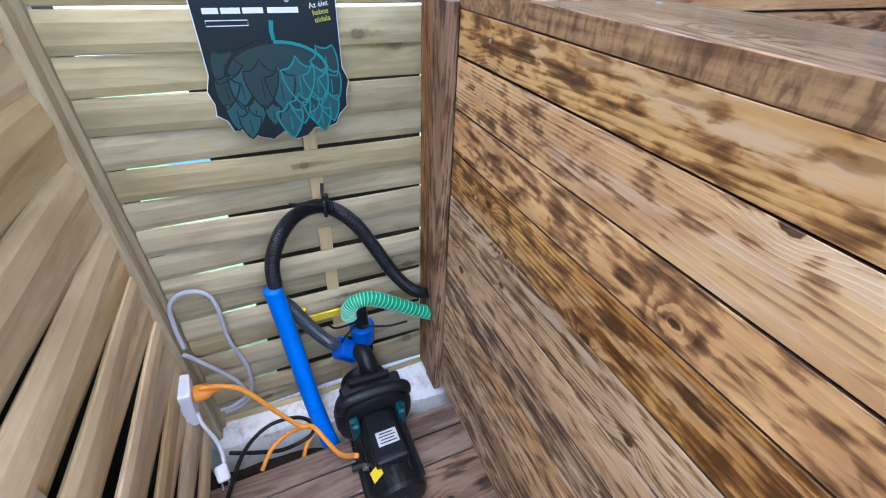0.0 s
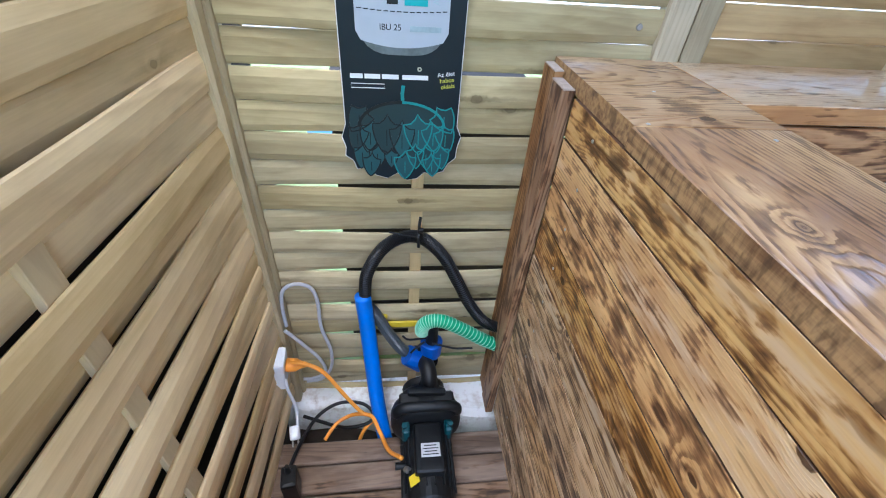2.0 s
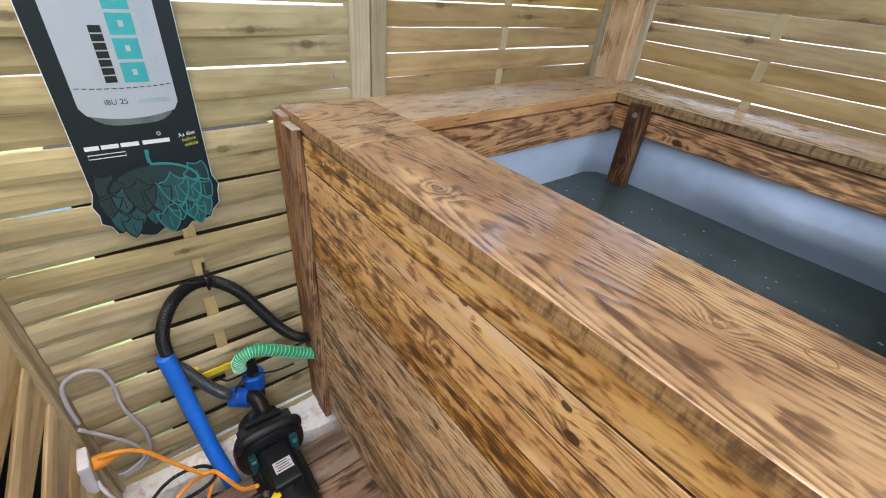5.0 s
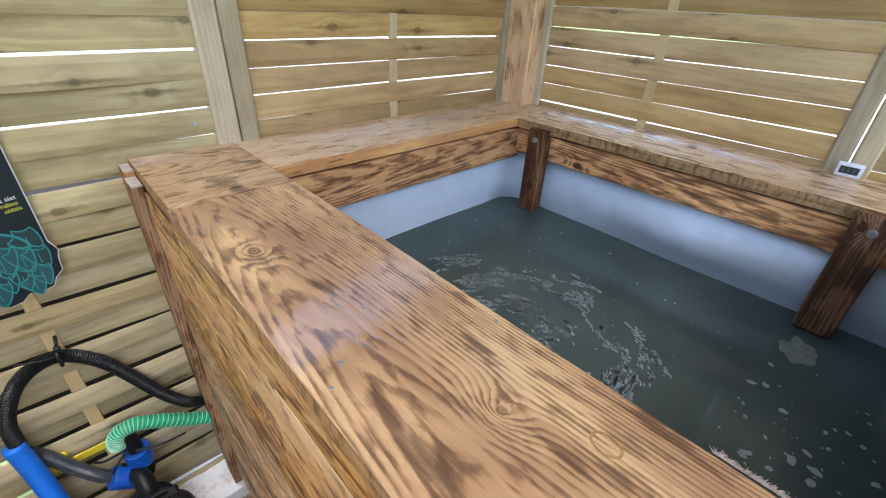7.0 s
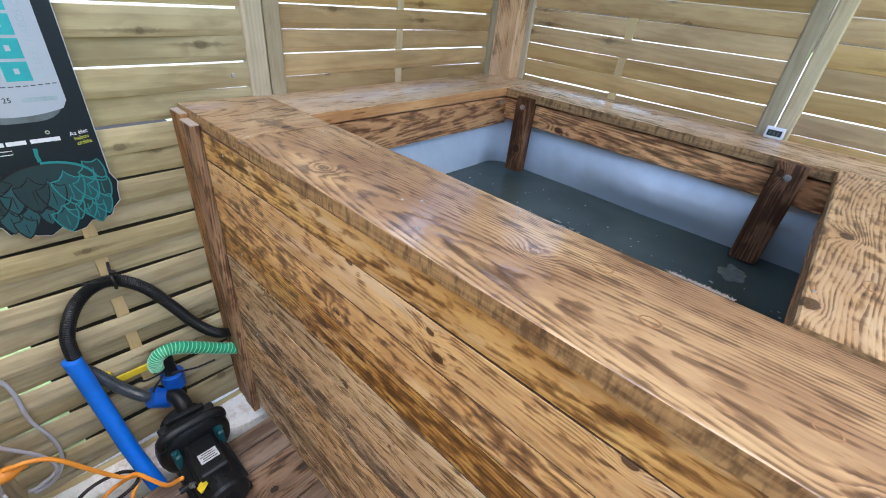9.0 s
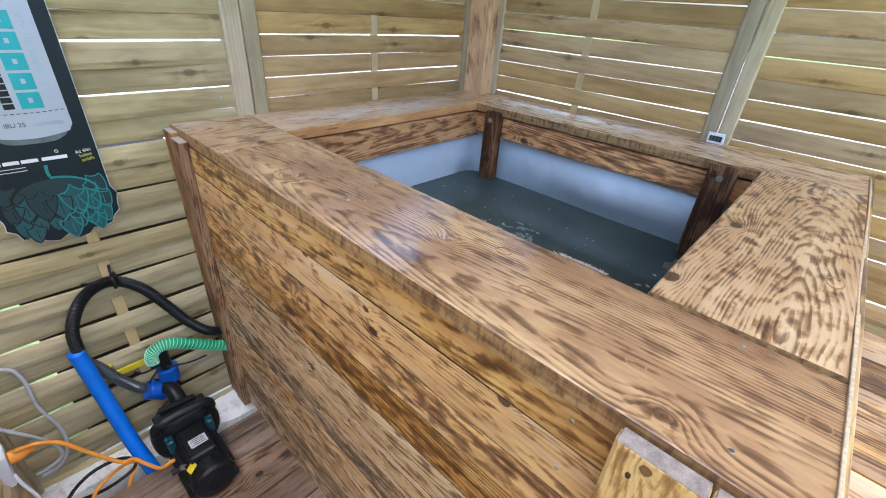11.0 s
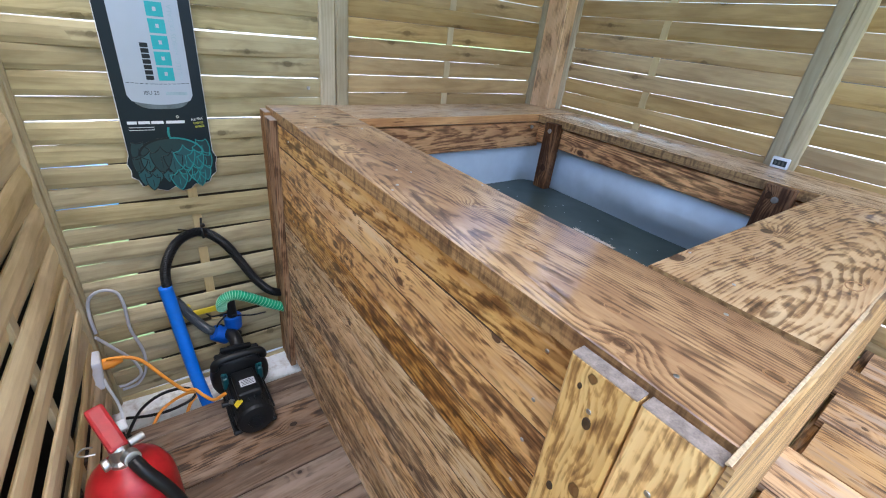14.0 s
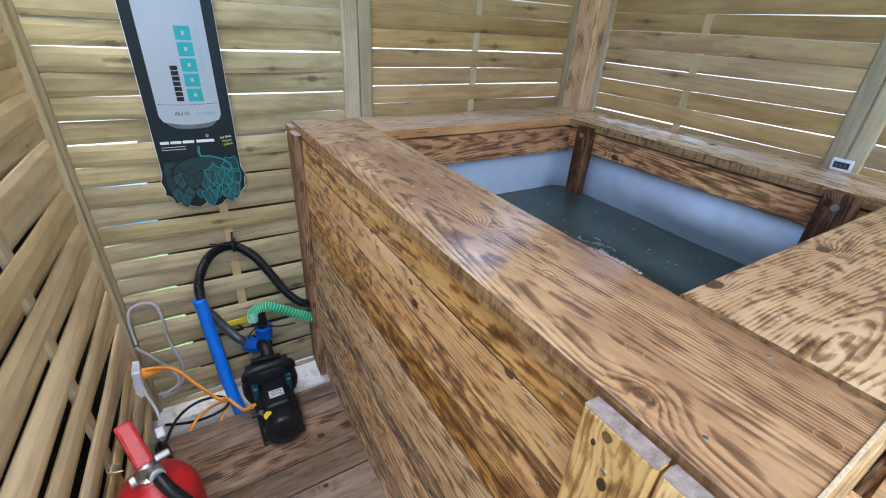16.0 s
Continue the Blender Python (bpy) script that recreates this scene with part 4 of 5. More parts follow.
def lettering(text, size, m, material, parent, label, name="lettering"):
    cu = bpy.data.curves.new("text", "FONT")
    cu.body, cu.size, cu.extrude, cu.align_x = text, size, 0.0003, "CENTER"
    tmp = new("text_source", cu)
    me = bpy.data.meshes.new_from_object(tmp)
    bpy.data.objects.remove(tmp)
    me.materials.clear()
    me.materials.append(material)
    return part(name, me, None, parent, label, at=m)


def flat_bar(x0, x1, z0, z1, lift=0.0066, thick=0.0005):
    return outline([(x0, z0), (x1, z0), (x1, z1), (x0, z1)], thick, TO_WALL @ Matrix.Translation((0, 0, lift)))


def ring_path(pts, width, lift, thick=0.0006, closed=True):
    """A flat line of even width along points in the sign's plane."""
    bm = bmesh.new()
    p = [Vector(q) for q in pts]
    n = len(p)
    rows = []
    for i in range(n):
        a, b = (p[(i - 1) % n], p[(i + 1) % n]) if closed else (p[max(i - 1, 0)], p[min(i + 1, n - 1)])
        d = (b - a).normalized()
        o = Vector((-d.y, d.x)) * width / 2
        rows.append((bm.verts.new((p[i].x + o.x, p[i].y + o.y, lift)), bm.verts.new((p[i].x - o.x, p[i].y - o.y, lift)),
                     bm.verts.new((p[i].x - o.x, p[i].y - o.y, lift + thick)), bm.verts.new((p[i].x + o.x, p[i].y + o.y, lift + thick))))
    for i in range(n if closed else n - 1):
        a, b = rows[i], rows[(i + 1) % n]
        for k in range(4):
            bm.faces.new((a[k], a[(k + 1) % 4], b[(k + 1) % 4], b[k]))
    bmesh.ops.recalc_face_normals(bm, faces=bm.faces[:])
    bm.transform(TO_WALL)
    return bm


def leaf(cx, cz, w, h, turn=0.0):
    """A pointed hop scale, tip down."""
    side = [(0.5 * math.cos(q / 8 * math.pi / 2) ** 0.75, 0.27 - 0.85 * q / 8) for q in range(9)]
    pts = []
    c, s_ = math.cos(turn), math.sin(turn)
    for x, z in side + [(-x, z) for x, z in side[-2::-1]] + [(-0.26, 0.29), (-0.1, 0.40), (0, 0.54), (0.1, 0.40), (0.26, 0.29)]:
        pts.append((cx + w * x * c - h * z * s_, cz + w * x * s_ + h * z * c))
    return pts


# writing and print on the sign
lettering("AZ ÉLET HABOS OLDALA", 0.0155, TO_WALL @ Matrix.Translation((0.058, 1.082, 0.0066)) @ Matrix.Rotation(math.pi / 2, 4, "Z"), M_FAINT, sign, "faint grey slogan")
lettering("IBU 25", 0.0125, TO_WALL @ Matrix.Translation((-0.019, 0.957, 0.0066)), M_INK, sign, "small dark print")
lettering("Az élet", 0.0105, TO_WALL @ Matrix.Translation((0.075, 0.889, 0.0056)) @ Matrix.Rotation(0.15, 4, "Z"), M_PAPER, sign, "small white print")
lettering("habos", 0.0105, TO_WALL @ Matrix.Translation((0.077, 0.879, 0.0056)) @ Matrix.Rotation(0.15, 4, "Z"), M_LIME, sign, "small lime print")
lettering("oldala", 0.0105, TO_WALL @ Matrix.Translation((0.079, 0.869, 0.0056)) @ Matrix.Rotation(0.15, 4, "Z"), M_LIME, sign, "small lime print")
zb = 0.993
for k in range(7):
    part("name_block", flat_bar(-0.024, -0.007, zb, zb + 0.0105), M_INK, sign, "dark printed block")
    zb += 0.0128
zb = 0.992
for k in range(5):
    part("name_block", flat_bar(0.003, 0.039, zb, zb + 0.032), M_TEALINK, sign, "teal printed block")
    part("name_block", flat_bar(0.018, 0.025, zb + 0.012, zb + 0.021, 0.0070), M_CAN, sign, "pale gap in the block")
    zb += 0.0372
for k in range(14):
    x = -0.070 + 0.0102 * k
    part("dash", flat_bar(x, x + 0.007, 0.9855 - 0.003 * (1 - ((k - 6.5) / 6.5) ** 2), 0.9868 - 0.003 * (1 - ((k - 6.5) / 6.5) ** 2)), M_INK, sign)
part("faint_bar", flat_bar(0.012, 0.062, 0.956, 0.964), M_FAINT, sign, "faint unreadable print")
for x0, x1 in ((-0.087, -0.066), (-0.063, -0.037), (-0.034, -0.006), (0.0, 0.044)):
    part("brand_bar", flat_bar(x0, x1, 0.8815, 0.8890, 0.0056), M_PAPER, sign, "white printed bar")
part("brand_frame", ring_path([(-0.086, 0.866), (-0.030, 0.866), (-0.030, 0.873), (-0.086, 0.873)], 0.0012, 0.0056), M_PAPER, sign, "thin white frame")
part("can_foot", outline([(-0.056 + 0.112 * k / 10, 0.920 + 0.012 * ((k - 5) / 5) ** 4) for k in range(11)] + [(0.064, 0.942), (-0.064, 0.942)], 0.0004, TO_WALL @ Matrix.Translation((0, 0, 0.0055))), M_CANFOOT, sign, "grey rounded foot of the can")
part("grommet", lathe([(0.0038, 0), (0.0038, 0.0012), (0.0018, 0.0012), (0.0018, 0)], 14, TO_WALL @ Matrix.Translation((0.029, 0.899, 0.0052))), M_STEEL, sign, "small metal eyelet")
PRINT = 0.0055
dome = [(0.077 * math.cos(radians(a)), 0.797 + 0.044 * math.sin(radians(a))) for a in range(0, 181, 12)]
part("hop_cap", outline(dome + [(-0.040, 0.780), (0.0, 0.762), (0.040, 0.780)], 0.0003, TO_WALL @ Matrix.Translation((0, 0, PRINT))), M_TEALNIGHT, sign, "dim teal cap of the hop cone")
hop = []
# back row to front row: middle, width and height of each scale, its lean, its fill and its edge
for side, fill, edge in ((-1, M_TEALNIGHT, M_INK), (1, M_TEALNIGHT, M_TEALMID)):
    hop += [(side * 0.076, 0.812, 0.044, 0.050, side * 0.55, fill, edge), (side * 0.081, 0.777, 0.036, 0.052, side * 0.25, fill, edge),
            (side * 0.058, 0.780, 0.040, 0.058, side * 0.2, M_TEALDIM, M_INK if side < 0 else edge), (side * 0.074, 0.740, 0.034, 0.048, side * 0.15, M_TEALDIM, edge),
            (side * 0.046, 0.738, 0.032, 0.046, side * 0.1, M_TEALDIM if side < 0 else M_TEALNIGHT, edge)]
hop += [(0.0, 0.775, 0.046, 0.066, 0.0, M_TEALDIM, M_INK), (-0.028, 0.783, 0.052, 0.070, -0.05, M_TEALNIGHT, M_INK), (0.030, 0.784, 0.052, 0.070, 0.05, M_TEALDIM, M_TEALMID),
        (-0.020, 0.736, 0.026, 0.036, 0.0, M_TEALDIM, M_INK), (0.026, 0.740, 0.032, 0.046, 0.05, M_TEALNIGHT, M_TEALMID),
        (0.058, 0.722, 0.034, 0.044, 0.1, M_TEALDIM, M_TEALMID), (-0.058, 0.722, 0.034, 0.044, -0.1, M_TEALDIM, M_INK), (0.006, 0.722, 0.042, 0.054, 0.0, M_TEALDIM, M_TEALMID)]
for k, (cx, cz, w, h, tr, fill, edge) in enumerate(hop):
    lift = PRINT + 0.0001 + 0.00006 * k
    scale_ob = part("hop_scale", outline(leaf(cx, cz, w, h, tr), 0.0003, TO_WALL @ Matrix.Translation((0, 0, lift))), fill, sign, "teal hop scale")
    part("outline", ring_path(leaf(cx, cz, w, h, tr), 0.0024, lift + 0.0002), edge, scale_ob)
    part("vein", ring_path([(cx, cz - 0.32 * h), (cx, cz + 0.12 * h)], 0.0014, lift + 0.0002, closed=False), edge, scale_ob)
arc = [(0.077 * math.cos(radians(a)), 0.797 + 0.046 * math.sin(radians(a))) for a in range(0, 91, 10)]
part("hop_stem", ring_path([(0.002, 0.872), (0.0, 0.858), (0.001, 0.846)], 0.006, 0.0072, closed=False), M_TEALMID, sign, "teal stem")
part("hop_arc", ring_path(arc, 0.0045, 0.0072, closed=False), M_TEALMID, sign, "teal arc")
part("hop_arc", ring_path([(-x, z) for x, z in arc], 0.0055, 0.0071, closed=False), M_INK, sign, "dark arc")

# ---- pump ----
pump = thing("water_pump", "black electric water pump with a carrying handle on the deck", "pump", at=pose(-0.2, 0.1, 0, 0, 0, 0))
ROT_Y = Matrix.Rotation(math.pi / 2, 4, "X")
motor = part("motor", lathe([(0.03, -0.105), (0.05, -0.103), (0.056, -0.095), (0.057, -0.05), (0.058, 0.0), (0.058, 0.07)], 28, Matrix.Translation((0, 0, 0.068)) @ Matrix.Rotation(-math.pi / 2, 4, "X")), M_BLACK, pump, smooth=False)
for k in range(18):
    a = 2 * math.pi * k / 18
    if math.sin(a) > -0.75:
        part("cooling_fin", box(0.003, 0.12, 0.007, 0.001, at=Matrix.Translation((0.059 * math.cos(a), -0.015, 0.068 + 0.059 * math.sin(a))) @ Matrix.Rotation(-a + math.pi / 2, 4, "Y")), M_BLACK, motor)
for k in range(7):
    part("vent_slot", box(0.05 - abs(k - 3) * 0.006, 0.002, 0.003, at=Matrix.Translation((0, -0.1065, 0.045 + 0.0075 * k))), M_INK, motor)
BOX_TOP = Matrix.Translation((0, 0.006, 0.121)) @ Matrix.Rotation(radians(-6), 4, "X")
tbox = part("terminal_box", box(0.070, 0.125, 0.034, 0.011, 3, at=BOX_TOP), M_BLACK, pump)
part("rating_label", box(0.044, 0.034, 0.0012, 0.0003, at=BOX_TOP @ Matrix.Translation((0.003, -0.012, 0.0174))), M_LABEL, tbox, "silver rating label")
for k in range(4):
    part("print_line", box(0.036 - 0.007 * (k % 2), 0.0022, 0.0004, at=BOX_TOP @ Matrix.Translation((0.003, -0.023 + 0.0072 * k, 0.0182))), M_INK, tbox)
part("warning_label", box(0.026, 0.024, 0.001, 0.0002, at=Matrix.Translation((-0.037, -0.058, 0.1185)) @ Matrix.Rotation(radians(-38), 4, "Y") @ Matrix.Rotation(radians(12), 4, "Z")), M_YELLOW, pump, "yellow warning label")
TURN_Y = Matrix.Rotation(-math.pi / 2, 4, "X")
part("pump_housing", lathe([(0.070, 0.070), (0.084, 0.076), (0.0885, 0.090), (0.0885, 0.118), (0.084, 0.130), (0.074, 0.135), (0.070, 0.150), (0.062, 0.162), (0.03, 0.166)], 36, Matrix.Translation((0, 0, 0.0925)) @ TURN_Y), M_BLACK, pump, smooth=True)
part("front_cover", cyl(0.058, 0.050, 0.03, 28, 0.005, Matrix.Translation((0, 0.176, 0.0885)) @ ROT_Y), M_BLACK, pump)
part("housing_foot", box(0.13, 0.055, 0.03, 0.006, 2, at=Matrix.Translation((0, 0.104, 0.015))), M_BLACK, pump)
handle = part("handle", tube([(-0.074, 0.082, 0.150), (-0.070, 0.080, 0.172), (-0.050, 0.078, 0.184), (0.0, 0.077, 0.188), (0.050, 0.078, 0.184), (0.070, 0.080, 0.172), (0.074, 0.082, 0.150)], 0.0125, 42, 12), M_BLACK, pump, smooth=True)
part("handle_bridge", box(0.094, 0.017, 0.016, 0.005, 2, at=Matrix.Translation((0, 0.116, 0.186)) @ Matrix.Rotation(0.10, 4, "Y")), M_BLACK, pump)
part("handle_web", box(0.135, 0.05, 0.012, 0.005, at=Matrix.Translation((0, 0.098, 0.172)) @ Matrix.Rotation(radians(8), 4, "X")), M_BLACK, pump)
for sx in (-1, 1):
    part("bracket", box(0.018, 0.03, 0.05, 0.004, at=Matrix.Translation((sx * 0.052, 0.058, 0.11))), M_TEAL, pump, "dark teal bracket")
    part("foot", box(0.026, 0.15, 0.016, 0.004, at=Matrix.Translation((sx * 0.052, 0.0, 0.008))), M_BLACK, pump)
    part("bolt", cyl(0.0065, 0.0065, 0.008, 10, 0.001, Matrix.Translation((sx * 0.056, 0.056, 0.139))), M_TEAL, pump, "teal bolt head")
part("cable_gland", cyl(0.009, 0.007, 0.03, 14, 0.002, Matrix.Translation((-0.064, -0.012, 0.085)) @ Matrix.Rotation(math.pi / 2, 4, "Y")), M_BLACK, pump)
part("drain_plug", cyl(0.008, 0.007, 0.012, 14, 0.002, Matrix.Translation((-0.052, -0.03, 0.105)) @ Matrix.Rotation(radians(-50), 4, "Y")), M_STEEL, pump, "grey plug")
part("outlet_elbow", tube([(0.010, 0.150, 0.125), (0.012, 0.165, 0.160), (0.008, 0.195, 0.176), (-0.004, 0.226, 0.170)], 0.0215, 24, 14), M_RUBBER, pump, smooth=True)
part("elbow_collar", cyl(0.027, 0.027, 0.02, 18, 0.003, Matrix.Translation((0.010, 0.155, 0.148))), M_RUBBER, pump)

# ---- pipe fitting and hoses ----
tee = thing("tee_fitting", "blue plastic tee fitting joining the hoses above the pump", "pipe fitting", at=pose(-0.200, 0.335, 0.163) @ Matrix.Scale(1.25, 4))
part("body", cyl(0.017, 0.017, 0.06, 18, 0.003, Matrix.Rotation(radians(-50), 4, "Y")), M_RUBBER, tee)
part("nut", cyl(0.026, 0.022, 0.04, 12, 0.003, Matrix.Translation((-0.02, -0.005, 0.008)) @ Matrix.Rotation(radians(-55), 4, "Y")), M_BLUEP, tee, "blue ribbed nut")
part("nut", cyl(0.022, 0.024, 0.04, 12, 0.003, Matrix.Translation((0.016, 0, 0.036))), M_BLUEP, tee, "blue ribbed nut")
part("spigot", cyl(0.013, 0.012, 0.055, 16, 0.002, Matrix.Translation((0.016, 0, 0.080))), M_RUBBER, tee)
for k, (a, b, c) in enumerate((((0.016, 0.0, 0.068), (-0.03, -0.01, 0.075), (-0.045, -0.012, 0.09)), ((0.016, -0.014, 0.066), (0.06, -0.02, 0.055), (0.10, -0.02, 0.052)), ((0.0, -0.012, 0.07), (-0.02, -0.02, 0.058), (-0.028, -0.02, 0.045)))):
    part("cable_tie", tube((a, b, c), 0.0022, 10, 6), M_RUBBER, tee, "black cable tie tail")

arch = [(-0.345, 0.352, 0.375), (-0.338, 0.358, 0.45), (-0.305, 0.365, 0.515), (-0.262, 0.372, 0.545), (-0.215, 0.375, 0.543), (-0.165, 0.372, 0.495), (-0.125, 0.366, 0.42), (-0.088, 0.357, 0.345), (-0.045, 0.345, 0.29), (0.006, 0.333, 0.272)]
conduit = solid("corrugated_hose", tube(arch, 0.0140, 260, 14, 1, 0.0009), M_RUBBER, "black corrugated hose arched against the fence slats", "hose", smooth=False)
sleeve_line = [(-0.350, 0.350, 0.392), (-0.344, 0.338, 0.32), (-0.336, 0.31, 0.22), (-0.326, 0.27, 0.10), (-0.312, 0.232, 0.0), (-0.304, 0.215, -0.045)]
solid("foam_sleeve", tube(sleeve_line, 0.0215, 60, 16, squash=0.9), M_BLUE, "bright blue foam sleeve over the black hose", "pipe sleeve", smooth=True)
solid("suction_hose", tube([(-0.350, 0.372, 0.345), (-0.325, 0.372, 0.305), (-0.295, 0.362, 0.245), (-0.26, 0.345, 0.195), (-0.230, 0.335, 0.178)], 0.0150, 120, 14, 1, 0.0006), M_HOSEGREY, "dark grey ribbed hose running behind the sleeve", "hose")
gl = [(-0.206, 0.335, 0.268), (-0.206, 0.334, 0.292), (-0.19, 0.333, 0.312), (-0.155, 0.332, 0.312), (-0.105, 0.33, 0.282), (-0.05, 0.328, 0.243), (0.006, 0.325, 0.21)]
green = thing("spiral_hose", "green spiral-ribbed hose from the fitting into the tub", "hose")
part("tube", tube(gl, 0.0165, 80, 16), M_GREEN, green, smooth=True)
part("spiral_rib", helix(gl, 0.0172, 0.0012, 34, 80), M_GRIB, green, "pale green spiral rib")
tie = thing("hose_tie", "black cable tie holding the hose to a slat", "cable tie")
part("strap", tube([(-0.222, 0.352, 0.535), (-0.222, 0.356, 0.563), (-0.219, 0.385, 0.570), (-0.216, 0.396, 0.585)], 0.0035, 20, 6), M_RUBBER, tie)
part("tail", tube([(-0.222, 0.354, 0.56), (-0.25, 0.352, 0.567), (-0.285, 0.355, 0.575)], 0.002, 14, 6), M_RUBBER, tie)
part("head", box(0.012, 0.010, 0.010, 0.002, at=Matrix.Translation((-0.218, 0.360, 0.575))), M_RUBBER, tie)

# yellow bracket on the fence
yb = thing("yellow_bracket", "yellow plastic bracket wedged between the slats", "bracket")
part("plate", box(0.125, 0.006, 0.022, 0.002, at=Matrix.Translation((-0.278, 0.388, 0.243))), M_YELLOW, yb)
part("hook", box(0.030, 0.014, 0.046, 0.004, at=Matrix.Translation((-0.312, 0.384, 0.264)) @ Matrix.Rotation(0.2, 4, "Y")), M_YELLOW, yb)

# ---- power and cables ----
socket = thing("extension_socket", "white plastic extension socket fixed to the fence frame", "socket", at=pose(-0.566, 0.31, 0.178, 4, 6, 3))
part("housing", box(0.03, 0.06, 0.108, 0.007, 2), M_WHITE, socket)
part("plug", lathe([(0.016, 0.0), (0.0175, 0.006), (0.0165, 0.024), (0.010, 0.036), (0.006, 0.05)], 16, Matrix.Translation((0.016, -0.004, 0.022)) @ Matrix.Rotation(math.pi / 2, 4, "Y")), M_ORANGE, socket, "orange plug", smooth=True)
solid("orange_cable", tube([(-0.533, 0.300, 0.217), (-0.490, 0.292, 0.213), (-0.452, 0.282, 0.189), (-0.407, 0.265, 0.113), (-0.366, 0.250, 0.051), (-0.338, 0.235, 0.051), (-0.317, 0.190, 0.055), (-0.294, 0.130, 0.079), (-0.264, 0.085, 0.132)], 0.0052, 80, 10), M_ORANGE, "bright orange power cable leading to the pump", "cable", smooth=True)
solid("orange_cable", tube([(-0.335, 0.245, 0.03), (-0.36, 0.262, 0.02), (-0.40, 0.272, -0.0), (-0.44, 0.255, -0.012), (-0.468, 0.222, -0.03)], 0.005, 40, 10), M_ORANGE, "bright orange cable looped on the concrete", "cable", smooth=True)
solid("orange_cable", tube([(-0.33, 0.255, 0.01), (-0.36, 0.236, -0.01), (-0.378, 0.215, -0.04)], 0.005, 20, 10), M_ORANGE, "bright orange cable end dipping under the deck", "cable", smooth=True)
solid("grey_cable", tube([(-0.547, 0.372, 0.268), (-0.548, 0.378, 0.33), (-0.538, 0.38, 0.385), (-0.508, 0.381, 0.405), (-0.474, 0.381, 0.392), (-0.463, 0.381, 0.346), (-0.465, 0.381, 0.25), (-0.45, 0.38, 0.155), (-0.456, 0.378, 0.08), (-0.486, 0.376, 0.03), (-0.53, 0.374, 0.022)], 0.0045, 110, 10), M_GREY, "pale grey cable looped on the fence slats", "cable", smooth=True)
solid("grey_cable", tube([(-0.55, 0.362, 0.262), (-0.52, 0.366, 0.208), (-0.48, 0.368, 0.132), (-0.472, 0.368, 0.07), (-0.51, 0.366, 0.046), (-0.535, 0.366, 0.046)], 0.0045, 60, 10), M_GREY, "pale grey cable sagging against the fence", "cable", smooth=True)
solid("white_cable", tube([(-0.553, 0.292, 0.155), (-0.548, 0.276, 0.13), (-0.538, 0.268, 0.075), (-0.535, 0.250, 0.03), (-0.540, 0.232, 0.005)], 0.004, 40, 10), M_WHITE, "white cable hanging from the socket", "cable", smooth=True)
wp = thing("white_plug", "loose white two-pin plug lying on the deck edge", "plug", at=pose(-0.541, 0.225, 0.012, 25, 0, 10))
part("body", box(0.026, 0.036, 0.020, 0.006, 2), M_WHITE, wp)
for sx in (-1, 1):
    part("pin", cyl(0.0024, 0.0024, 0.02, 10, 0.0005, Matrix.Translation((sx * 0.007, -0.026, 0)) @ ROT_Y), M_STEEL, wp, "steel pin")
solid("black_cable", tube([(-0.54, 0.12, 0.02), (-0.525, 0.19, 0.01), (-0.49, 0.265, 0.012), (-0.435, 0.302, 0.015), (-0.37, 0.296, 0.018), (-0.338, 0.266, 0.014), (-0.352, 0.244, 0.004), (-0.413, 0.243, -0.01), (-0.476, 0.272, -0.03), (-0.535, 0.295, -0.03)], 0.0048, 110, 10), M_RUBBER, "black rubber cable coiled by the concrete strip", "cable", smooth=True)
ad = thing("power_adapter", "small black plastic power adapter standing against the fence", "adapter", at=pose(-0.522, 0.085, 0.0, 0, 0, 8))
part("case", box(0.036, 0.05, 0.085, 0.008, 2, at=Matrix.Translation((0, 0, 0.0425))), M_BLACK, ad)
part("strain_relief", cyl(0.008, 0.005, 0.03, 12, 0.001, Matrix.Translation((0, 0.01, 0.095))), M_BLACK, ad)

# ---- fire extinguisher ----
ext = thing("fire_extinguisher", "red fire extinguisher with black hose standing on the deck", "fire extinguisher", at=pose(-0.475, -0.275, 0, 0, 0, 20))
part("cylinder", lathe([(0.066, 0.0), (0.072, 0.006), (0.076, 0.02), (0.076, 0.31), (0.073, 0.345), (0.062, 0.375), (0.045, 0.393), (0.026, 0.402), (0.022, 0.41)], 40), M_RED, ext, smooth=True)
part("base_ring", lathe([(0.077, 0.002), (0.078, 0.012), (0.0775, 0.022), (0.0765, 0.022)], 40), M_BLACK, ext)
valve = part("valve", lathe([(0.022, 0.405), (0.022, 0.418), (0.016, 0.422), (0.016, 0.45), (0.012, 0.455)], 20), M_STEEL, ext, "steel valve body", smooth=False)
part("gauge", cyl(0.012, 0.012, 0.010, 18, 0.002, Matrix.Translation((-0.026, -0.008, 0.43)) @ Matrix.Rotation(math.pi / 2, 4, "Y")), M_STEEL, valve, "round pressure gauge")
part("side_cap", cyl(0.009, 0.008, 0.026, 14, 0.002, Matrix.Translation((0.03, 0.004, 0.436)) @ Matrix.Rotation(math.pi / 2, 4, "Y")), M_STEEL, valve)
part("safety_pin", tube([(-0.03, 0.01, 0.45), (-0.045, 0.018, 0.452), (-0.05, 0.03, 0.45), (-0.04, 0.038, 0.449), (-0.028, 0.03, 0.449)], 0.0018, 24, 6), M_STEEL, valve, "bent wire pin")
lever = box(0.031, 0.100, 0.016, 0.006, 2, at=Matrix.Translation((0.0, 0.036, 0.468)) @ Matrix.Rotation(radians(22), 4, "X"))
part("lever", lever, M_RED, ext, "red squeeze lever")
part("carry_handle", box(0.022, 0.085, 0.008, 0.003, at=Matrix.Translation((0.0, 0.035, 0.444))), M_RED, ext)
